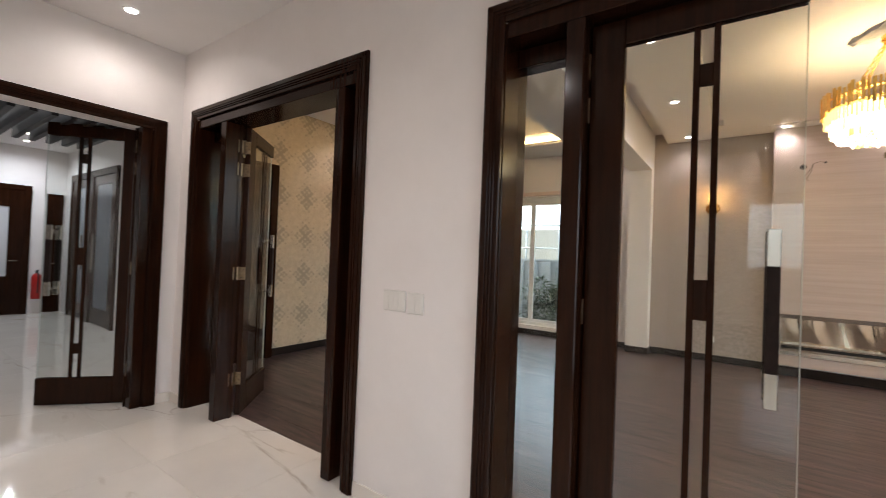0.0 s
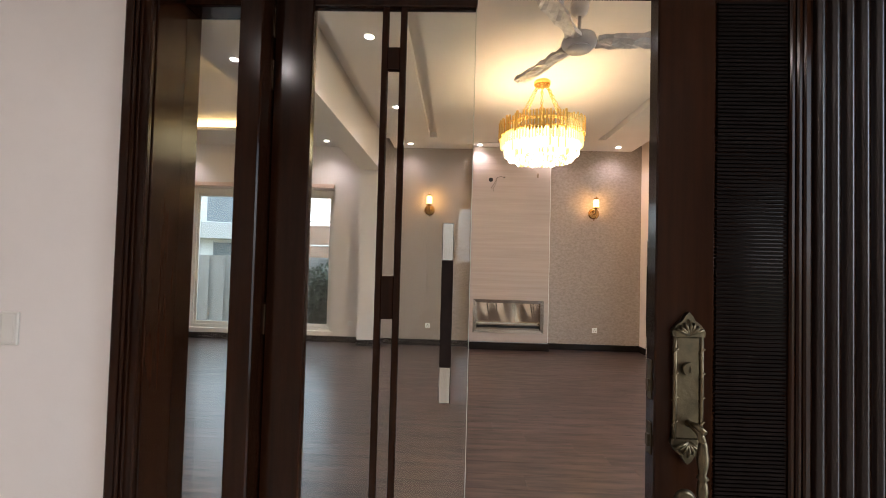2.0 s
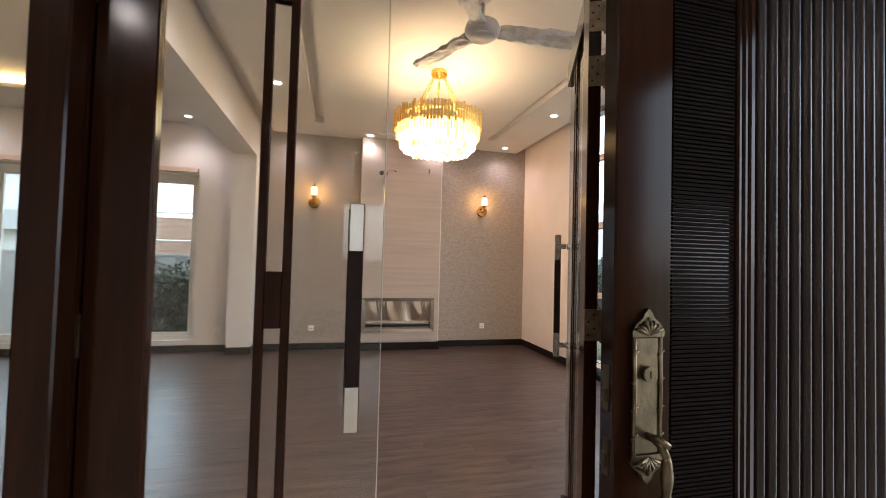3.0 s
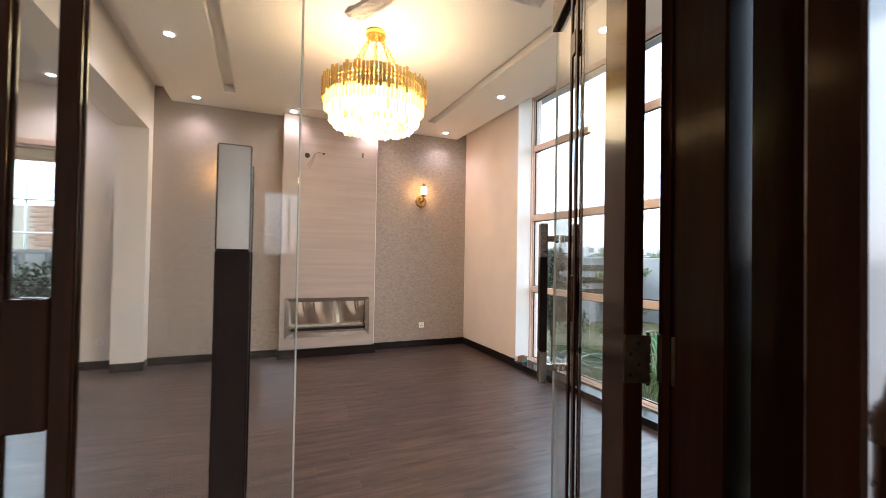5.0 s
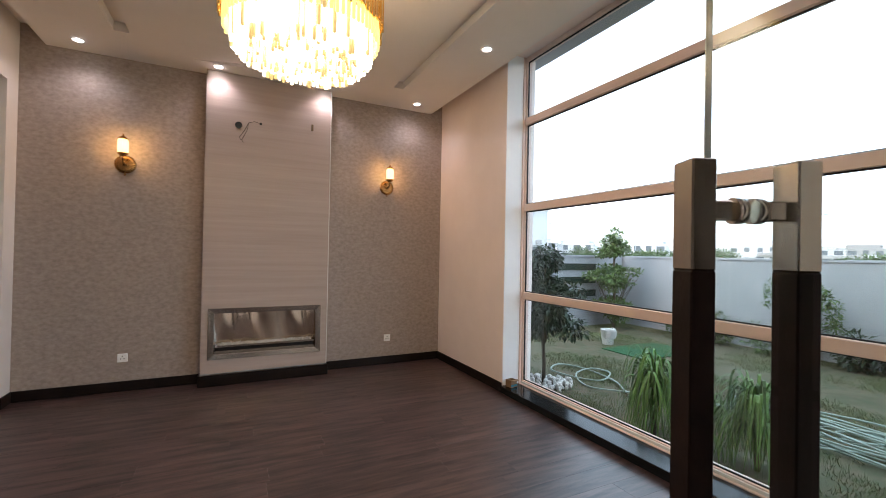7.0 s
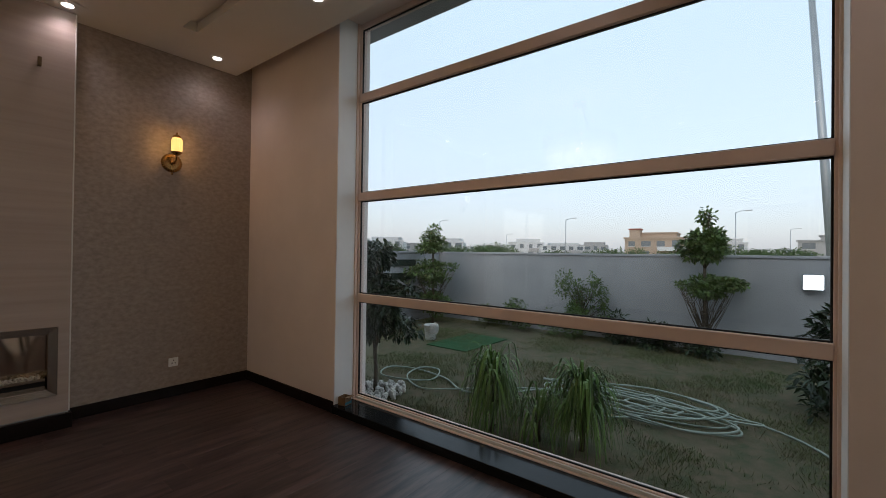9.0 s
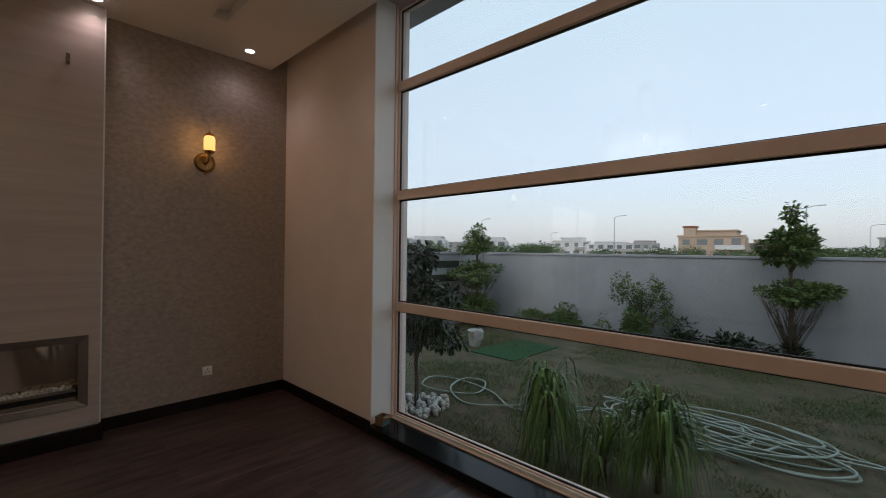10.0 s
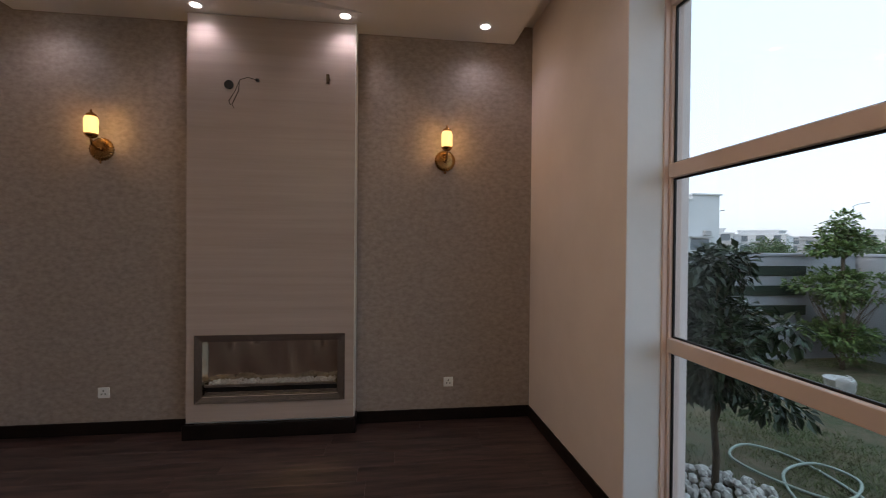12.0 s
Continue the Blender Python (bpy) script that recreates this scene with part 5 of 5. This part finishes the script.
tree("topiary_tree", "tiered topiary tree with a bare twiggy waist by the garden wall", 8.75, 2.72, 1.5, [(0, 0, 1.78, 0.33, 0.34, 0.22), (0, 0, 2.05, 0.25, 0.26, 0.22), (0, 0, 2.34, 0.12, 0.12, 0.20), (0.0, 0, 1.20, 0.43, 0.44, 0.15)], 4800, 0.075, LEAF, 0.035, 6, 0.0, 0.6, fan=46)
tree("shrub", "leafy green shrub against the garden wall", 8.85, 4.85, 0.5, [(0, 0.05, 0.52, 0.36, 0.40, 0.40), (0, 0.36, 0.98, 0.13, 0.15, 0.36), (0, 0.1, 0.95, 0.14, 0.15, 0.30), (0, -0.22, 1.0, 0.14, 0.16, 0.32), (0, -0.42, 0.68, 0.13, 0.15, 0.3), (-0.1, 0.62, 0.28, 0.2, 0.2, 0.26)], 3600, 0.066, LEAF, 0.02, 7, 0.0, category="shrub")
tree("shrub", "low green shrub against the garden wall", 8.9, 6.3, 0.2, [(0, 0, 0.32, 0.35, 0.45, 0.28), (0, 0.15, 0.5, 0.15, 0.2, 0.2)], 1900, 0.066, LEAF, 0.015, 8, 0.0, category="shrub")
tree("shrub", "low green shrub against the garden wall", 8.9, 7.1, 0.2, [(0, 0, 0.30, 0.35, 0.40, 0.25)], 1400, 0.066, LEAF, 0.015, 9, 0.0, category="shrub")
tree("shrub", "low dark shrub against the garden wall", 8.9, 4.05, 0.15, [(0, 0.1, 0.28, 0.3, 0.35, 0.26), (0, -0.4, 0.18, 0.25, 0.3, 0.18)], 700, 0.10, LEAFDARK, 0.012, 10, 0.0, category="shrub")
tree("shrub", "low dark shrub under the topiary tree", 8.7, 3.1, 0.12, [(0, 0.3, 0.25, 0.3, 0.45, 0.22), (0, -0.35, 0.22, 0.3, 0.4, 0.2)], 900, 0.10, LEAFDARK, 0.012, 12, 0.0, category="shrub")
tree("shrub", "large dark leafy bush at the garden edge", 6.6, 1.0, 0.6, [(0, 0, 0.75, 0.55, 0.5, 0.42), (0, -0.3, 1.1, 0.5, 0.5, 0.35), (-0.1, 0.3, 0.35, 0.45, 0.4, 0.3)], 1900, 0.13, LEAFDARK, 0.03, 13, 0.2, 0.4, category="shrub")


def strap_plant(x, y, h, n, seed, label):
    """A clump of long strap leaves arching over from a short upright stem."""
    rng = random.Random(seed)
    t = thing("strap_plant", label, "plant", pose(x, y, GZ), "strap plants")
    verts, faces = [], []
    for k in range(n):
        a, reach, ln = rng.uniform(0, 6.283), rng.uniform(0.07, 0.28), rng.uniform(0.15, 0.66)
        z0 = h * (0.12 + 0.86 * rng.random() ** 0.65)
        w, rise, bend = rng.uniform(0.0055, 0.012), rng.uniform(0.15, 0.40), rng.uniform(-0.16, 0.16)
        d, s = Vector((math.cos(a), math.sin(a), 0)), Vector((-math.sin(a), math.cos(a), 0))
        b, m = len(verts), 9
        for j in range(m + 1):
            u = j / m
            out = reach * (1 - (1 - u) ** 2.0) + 0.05 * u * rng.uniform(0.6, 1.0)
            p = Vector((0.02 * math.cos(a), 0.02 * math.sin(a), z0)) + d * out + s * (bend * u * u) + Vector((0, 0, rise * 3.2 * u * (1 - u) - ln * 0.72 * u ** 2.4))
            p.z = max(p.z, 0.008)
            ww = w * (0.5 + 1.2 * u) if u < 0.4 else w * max(0.06, 1.15 * (1 - ((u - 0.4) / 0.6) ** 1.7))
            verts += [tuple(p - s * ww), tuple(p + Vector((0, 0, -0.3 * ww))), tuple(p + s * ww)]
        for j in range(m):
            i = b + 3 * j
            faces += [(i, i + 1, i + 4, i + 3), (i + 1, i + 2, i + 5, i + 4)]
    tagged(part("leaves", raw("leaves", verts, faces, STRAP), None, t), kind="stuff")
    part("stem", tube([(0, 0, -0.02), (0.01, 0, h * 0.4), (0, 0.01, h * 0.95)], 0.024, 8, None, 0.7), BARK, t)


strap_plant(3.88, 3.93, 0.62, 210, 1, "spiky green plant with long arching leaves under the window")
strap_plant(4.05, 3.12, 0.55, 220, 2, "spiky green plant with long arching leaves under the window")
strap_plant(3.98, 3.50, 0.26, 70, 3, "small spiky green offshoot between two arching plants")


def glide(points, n=6):
    """A smooth run of points through the given ones."""
    pts = [Vector(p) for p in points]
    out = []
    for i in range(len(pts) - 1):
        p0, p1, p2, p3 = pts[max(i - 1, 0)], pts[i], pts[i + 1], pts[min(i + 2, len(pts) - 1)]
        for k in range(n):
            u = k / n
            out.append(0.5 * (2 * p1 + (p2 - p0) * u + (2 * p0 - 5 * p1 + 4 * p2 - p3) * u * u + (3 * p1 - p0 - 3 * p2 + p3) * u ** 3))
    return out + [pts[-1]]


rng = random.Random(21)
pts = []
for k in range(11 * 12):
    a, turn = k * 2 * math.pi / 12, k / 12
    rx, ry = 0.30 + 0.16 * math.sin(turn * 2.3), 0.62 + 0.34 * math.sin(turn * 1.37 + 0.6)
    pts.append((5.45 + 0.16 * math.sin(turn * 3.1) + rx * math.cos(a) + rng.uniform(-0.03, 0.03), 3.0 + 0.30 * math.cos(turn * 1.9) + ry * math.sin(a) + rng.uniform(-0.03, 0.03), GZ + 0.014 + 0.009 * turn + 0.006 * math.sin(a * 3)))
pts += [(5.9, 2.2, GZ + 0.013), (5.5, 1.6, GZ + 0.013), (4.9, 1.2, GZ + 0.013), (4.6, 0.6, GZ + 0.013)]
solid("garden_hose", tube(glide(pts, 4), 0.011, 6), HOSE, "pale green garden hose in loose coils on the lawn", "hose")
loop = [(5.9, 3.0), (5.5, 3.8), (5.0, 4.5), (4.55, 4.9), (4.4, 5.3), (4.65, 5.75), (5.05, 5.85), (5.1, 5.55), (4.75, 5.4), (4.5, 5.7), (4.45, 6.05), (4.75, 6.2), (5.0, 5.95), (4.9, 5.3), (4.6, 4.75), (4.9, 4.3), (5.3, 4.1), (5.1, 3.7), (4.8, 3.5)]
solid("garden_hose", tube(glide([(x, y, GZ + 0.013 + 0.010 * (k % 4)) for k, (x, y) in enumerate(loop)], 6), 0.011, 6), HOSE, "pale green garden hose lying in loose loops near the young tree", "hose")

setting("turf_mat", boxes((6.35, 5.95, GZ + 0.002, 7.75, 6.85, GZ + 0.018), bevel=0.004), TURF, "bright green artificial turf patch", "mat")
bk = thing("bucket", "white plastic bucket with a grey rag over its rim", "bucket", pose(6.80, 7.12, GZ))
part("pail", lathe([(0.10, 0.0), (0.105, 0.01), (0.135, 0.27), (0.142, 0.275), (0.142, 0.29), (0.130, 0.29), (0.100, 0.02)], 24), BUCKETM, bk)
bm = bmesh.new()
rows = []
rng = random.Random(4)
for j in range(8):
    u = j / 7
    row = []
    for q in range(9):
        a = -2.6 + 2.6 * q / 8
        r = (0.10 + 0.05 * min(u * 3, 1)) + 0.014 * math.sin(q * 2.3 + j)
        row.append(bm.verts.new((r * math.cos(a), r * math.sin(a), 0.30 - (0.22 + 0.03 * math.sin(q * 1.7)) * max(u - 0.25, 0) + 0.02 * math.sin(q + 2 * u))))
    rows.append(row)
for a0, b0 in zip(rows, rows[1:]):
    for q in range(8):
        bm.faces.new((a0[q], a0[q + 1], b0[q + 1], b0[q])).smooth = True
part("rag", bm, RAG, bk)
bm = bmesh.new()
rng = random.Random(31)
for k in range(150):
    r = rng.uniform(0.02, 0.042)
    a, q = rng.uniform(0, 6.283), 0.40 * math.sqrt(rng.random())
    m = pose(3.92 + q * math.cos(a), 5.60 + q * 0.9 * math.sin(a), GZ + r * 0.5 + rng.uniform(0, 0.03), rng.uniform(0, 90), rng.uniform(0, 90), rng.uniform(0, 90)) @ Matrix.Diagonal((r * 1.3, r, r * 0.75, 1))
    bmesh.ops.create_icosphere(bm, subdivisions=1, radius=1, matrix=m)
solid("pebbles", bm, PEBBLE, "white pebbles heaped round the young tree", "pebbles", kind="stuff")
# lit floodlight on the garden wall
fl = thing("wall_floodlight", "bright white rectangular floodlight on the garden wall", "wall lamp", pose(9.2, 1.318, 1.092))
part("housing", boxes((-0.02, -0.119 - 0.02, -0.108 - 0.02, 0.05, 0.119 + 0.02, 0.108 + 0.02), bevel=0.012), GALV, fl)
part("lens", boxes((-0.026, -0.119, -0.108, -0.021, 0.119, 0.108), bevel=0.002), FLOOD, fl, "glowing white lens")
part("bracket", boxes((0.05, -0.04, -0.03, 0.085, 0.04, 0.03)), GALV, fl)
# grass blades in uneven tufts
rng = random.Random(41)
verts, faces = [], []
for k in range(190000):
    x, y = rng.uniform(3.5, 9.2), rng.uniform(0.8, 8.8)
    if noise.noise((x * 0.9, y * 0.9, 3.0)) + 0.5 * noise.noise((x * 3, y * 3, 1.0)) < rng.uniform(-0.25, 0.5):
        continue
    a, h, w = rng.uniform(0, 6.283), rng.uniform(0.015, 0.05), rng.uniform(0.0025, 0.0045)
    dx, dy, b = math.cos(a), math.sin(a), len(verts)
    lx, ly = rng.uniform(-0.03, 0.03), rng.uniform(-0.03, 0.03)
    verts += [(x - dx * w, y - dy * w, GZ), (x + dx * w, y + dy * w, GZ), (x + lx, y + ly, GZ + h)]
    faces.append((b, b + 1, b + 2))
g = new("grass", raw("grass", verts, faces, BLADES))
tagged(g, "short patchy grass blades on the worn lawn", "grass", kind="stuff")

# ---- beyond the walls ----


def far_house(x, y, w, d, h, wall, seed, roof=None, label="two-storey flat-roofed house beyond the garden wall"):
    rng = random.Random(seed)
    t = thing("house", label, "house", pose(x, y, GZ, 0, 0, math.degrees(math.atan2(y, x)) + rng.uniform(-14, 14)), "far houses")
    part("wall", boxes((-d / 2, -w / 2, 0, d / 2, w / 2, h * 0.82), (-d / 2 + 1.2, -w / 2 + w * 0.12, h * 0.82, d / 2, w / 2 - w * 0.25, h)), wall, t)
    part("roof", boxes((-d / 2 - 0.25, -w / 2 - 0.25, h * 0.82, -d / 2 + 1.15, w / 2 + 0.25, h * 0.82 + 0.35), (-d / 2 + 0.9, -w / 2 + w * 0.10, h, d / 2, w / 2 - w * 0.23, h + 0.3)), wall, t)
    n = max(2, int(w / 3))
    for fl in range(2):
        for k in range(n):
            yy, ww = -w / 2 + (k + 0.5) * w / n, rng.uniform(0.6, 1.1)
            z = 0.9 + fl * h * 0.42
            win_ = part("window", boxes((-d / 2 - 0.06, yy - ww, z, -d / 2 - 0.005, yy + ww, z + rng.uniform(1.2, 1.7))), FARGLASS, t)
            part("sill", boxes((-d / 2 - 0.2, yy - ww - 0.1, z - 0.12, -d / 2 - 0.07, yy + ww + 0.1, z - 0.02)), HOUSEWHITE, win_)
    if roof:
        tw = part("stair_tower", boxes((-d / 2 + 0.3, w / 2 - 3.4, h * 0.82 + 0.36, -d / 2 + 3.0, w / 2 - 1.0, h + 0.9)), wall, t)
        part("tower_roof", boxes((-d / 2 + 0.1, w / 2 - 3.6, h + 0.9, -d / 2 + 3.2, w / 2 - 0.8, h + 1.25)), roof, tw)
    part("balcony", boxes((-d / 2 - 1.2, -w / 2, h * 0.40, -d / 2 - 0.07, -w / 2 + w * 0.42, h * 0.40 + 0.9)), HOUSEWHITE if wall is not HOUSEWHITE else HOUSEGREY, t)


def ahead(az, dist):
    return 0.56 + dist * math.cos(radians(az)), 1.95 + dist * math.sin(radians(az))


HOUSES = [(51.5, 95, 12, 7.4, HOUSEWHITE), (46.0, 100, 12, 6.6, HOUSEWHITE), (41.5, 130, 14, 7, HOUSEGREY), (37.0, 110, 9, 6.4, HOUSEWHITE), (32.0, 150, 22, 7.6, HOUSEWHITE), (27.0, 140, 14, 8, HOUSEWHITE),
          (22.5, 135, 16, 7.5, HOUSEWHITE), (18.5, 150, 12, 8.0, HOUSEGREY), (11.2, 92, 12.5, 8.0, HOUSETAN), (6.9, 104, 5, 7.2, HOUSETAN), (4.0, 120, 9, 7.0, HOUSEWHITE), (-0.5, 150, 16, 6, HOUSEWHITE), (-5.6, 95, 14, 6.6, HOUSEGREY), (-11, 110, 16, 7, HOUSEWHITE), (56, 120, 16, 7, HOUSEWHITE), (61, 90, 14, 7.5, HOUSEGREY)]
for k, (az, dist, w, h, mat) in enumerate(HOUSES):
    far_house(*ahead(az, dist * 1.25), w, 10, h * (0.80 + 0.13 * math.sin(k * 2.7)), mat, k, ROOFRED if mat is HOUSETAN and w > 8 else None)
nb = thing("house", "tall plain white neighbouring house behind the garden wall", "house", pose(0, 0, GZ), "far houses")
part("wall", boxes((30.0, 50, 0, 38.2, 60, 7.5), (38.2, 50, 0, 41.8, 60, 8.2)), HOUSEWHITE, nb)
part("roof", boxes((29.8, 49.8, 7.5, 38.19, 60, 7.75), (38.0, 49.8, 8.2, 42.0, 60, 8.4)), HOUSEWHITE, nb)
w_ = part("window", boxes((38.0, 49.92, 1.5, 40.4, 49.995, 2.9)), FARGLASS, nb)
part("canopy", boxes((37.8, 49.5, 3.0, 40.6, 49.99, 3.15)), HOUSEGREY, w_)
part("air_unit", boxes((39.6, 49.6, 3.25, 40.5, 49.98, 3.9), bevel=0.05), HOUSEGREY, nb)
# hedges and trees far off
rng = random.Random(51)
clumps = []
for k in range(105):
    x, y = ahead(rng.uniform(-16, 64), rng.uniform(55, 92))
    s = rng.uniform(0.7, 1.9)
    clumps.append((x, y, GZ + s * 0.65, s * rng.uniform(0.9, 1.6), s * rng.uniform(0.9, 1.6), s * rng.uniform(0.6, 1.0)))
far = new("far_trees", leaf_mesh("far_trees", clumps, 60000, 0.26, FARLEAF, rng, 0.0, 0.8))
tagged(far, "distant green trees and hedges in front of the houses", "trees", kind="stuff")


def street_lamp(x, y, h, r, side, lean=0):
    t = thing("street_lamp", "tall galvanised street lamp post beyond the garden wall", "street lamp", pose(x, y, GZ - 0.03, -lean), "street lamps")
    part("pole", cyl(bmesh.new(), 0, 0, 0, h, r, r * 0.55, seg=14), GALV, t)
    part("arm", tube([(0, 0, h - 0.05), (0, side * 0.5, h + 0.15), (0, side * 1.2, h + 0.22)], r * 0.4, 8), GALV, t)
    part("lamp_head", boxes((-0.1, min(side * 1.1, side * 1.75), h + 0.17, 0.1, max(side * 1.1, side * 1.75), h + 0.27), bevel=0.02), HOUSEGREY, t)


street_lamp(*ahead(-5.6, 15.5), 9.5, 0.13, -1, 3.6)
for az, dist, h in ((21.8, 70, 7.2), (38.6, 72, 7.0), (3.2, 66, 7.4), (49.8, 70, 6.6), (29.5, 110, 6.5), (-1.5, 105, 7.0), (58.0, 60, 7.0)):
    street_lamp(*ahead(az, dist), h, 0.09, -1)

# outside the dining window: boundary wall, raw brick shell, white house, shrub
setting("side_wall", boxes((-9.0, 8.6, GZ - 0.1, 3.4, 8.78, 1.42), (-9.0, 8.58, 1.42, 3.38, 8.80, 1.47)), RENDERWALL, "pale rendered boundary wall with vertical grooves", "wall")
gr = thing("ribbed_wall_trim", "upright pale ribs along the boundary wall", "wall trim")
for k in range(14):
    part("rib", boxes((-8.2 + 0.35 * k, 8.565, GZ, -7.97 + 0.35 * k, 8.595, 1.40), bevel=0.006), RENDERWALL, gr)
tree("shrub", "dense dark green hedge bush against the boundary wall", -3.6, 8.15, 0.5, [(0, 0, 0.55, 0.9, 0.3, 0.6), (0.3, 0, 1.1, 0.6, 0.28, 0.45), (-0.4, 0, 0.9, 0.5, 0.25, 0.4)], 3600, 0.10, LEAFDARK, 0.02, 61, 0.1, category="shrub")
tree("shrub", "dense dark green hedge bush against the boundary wall", -2.2, 8.15, 0.5, [(0, 0, 0.6, 0.8, 0.3, 0.6), (0.1, 0, 1.1, 0.6, 0.28, 0.45)], 3000, 0.10, LEAFDARK, 0.02, 62, 0.1, category="shrub")
shell = thing("brick_shell", "unfinished raw brick building shell behind the boundary wall", "building", pose(-9.5, 17.0, GZ - 0.03))
part("wall", boxes((0, 0, 0, 9.0, 0.23, 3.05), (0, 0.23, 0, 0.23, 6, 3.05), (8.77, 0.23, 0, 9.0, 6, 3.05)), MORTAR, shell)
brick = mesh_of("brick", boxes((0, -0.014, 0, 0.225, 0.0, 0.068), bevel=0.004), BRICK)
for j in range(17):
    for k in range(18):
        part("brick", brick, None, shell, m=pose(2.6 + k * 0.24 + (0.12 if j % 2 else 0), -0.001, 1.72 + j * 0.08))
for k in range(6):
    part("scaffold_pole", cyl(bmesh.new(), 0, 0, 0, 3.6, 0.035, seg=8), GALV, shell, m=pose(1.2 + k * 1.5, -0.5, 0))
for z in (2.2, 3.2):
    part("scaffold_ledger", cyl(bmesh.new(), 0, 0, 0, 8.0, 0.03, seg=8), GALV, shell, m=pose(0.9, -0.54, z, 0, 90, 0))
far_house(-19, 27, 9, 9, 6.6, HOUSEWHITE, 90, None, "white house beyond the boundary wall")

# ---- floor pieces, laid last ----
floor = bpy.data.objects["floor"]
PW, PL = 0.19, 1.22
plank_full = mesh_of("plank", boxes((0.0003, 0.0003, -0.010, PL - 0.0003, PW - 0.0003, 0.0), bevel=0.0006), PLANK)
rng = random.Random(11)
row, y = 0, Y1 - 0.02
while y < 6.62:
    x = XW - rng.uniform(0, PL)
    while x < XE:
        x0, x1 = max(x, XW), min(x + PL, XE)
        y1 = min(y + PW, 6.62)
        if x1 - x0 > 0.03:
            if x1 - x0 > PL - 1e-4 and y1 - y > PW - 1e-4:
                part("plank", plank_full, None, floor, m=pose(x0, y, 0))
            else:
                part("plank", boxes((0.0003, 0.0003, -0.010, x1 - x0 - 0.0003, y1 - y - 0.0003, 0.0), bevel=0.0006), PLANK, floor, m=pose(x0, y, 0))
        x += PL
    y += PW
hall = bpy.data.objects["floor_hall"]
TS = 0.8
tile_full = mesh_of("tile", boxes((0.0008, 0.0008, -0.008, TS - 0.0008, TS - 0.0008, 0.0), bevel=0.0008), MARBLE)
for i in range(17):
    for j in range(-1, 14):
        x0, y1 = XD - (i + 1) * TS, Y1 - 0.02 - j * TS
        if x0 < -12.8 or (j < 0 and x0 > XW - 0.2 - TS) or (j > 5 and x0 < CX - TS * 0.9):
            continue
        part("tile", tile_full, None, hall, m=pose(x0, y1 - TS, 0))
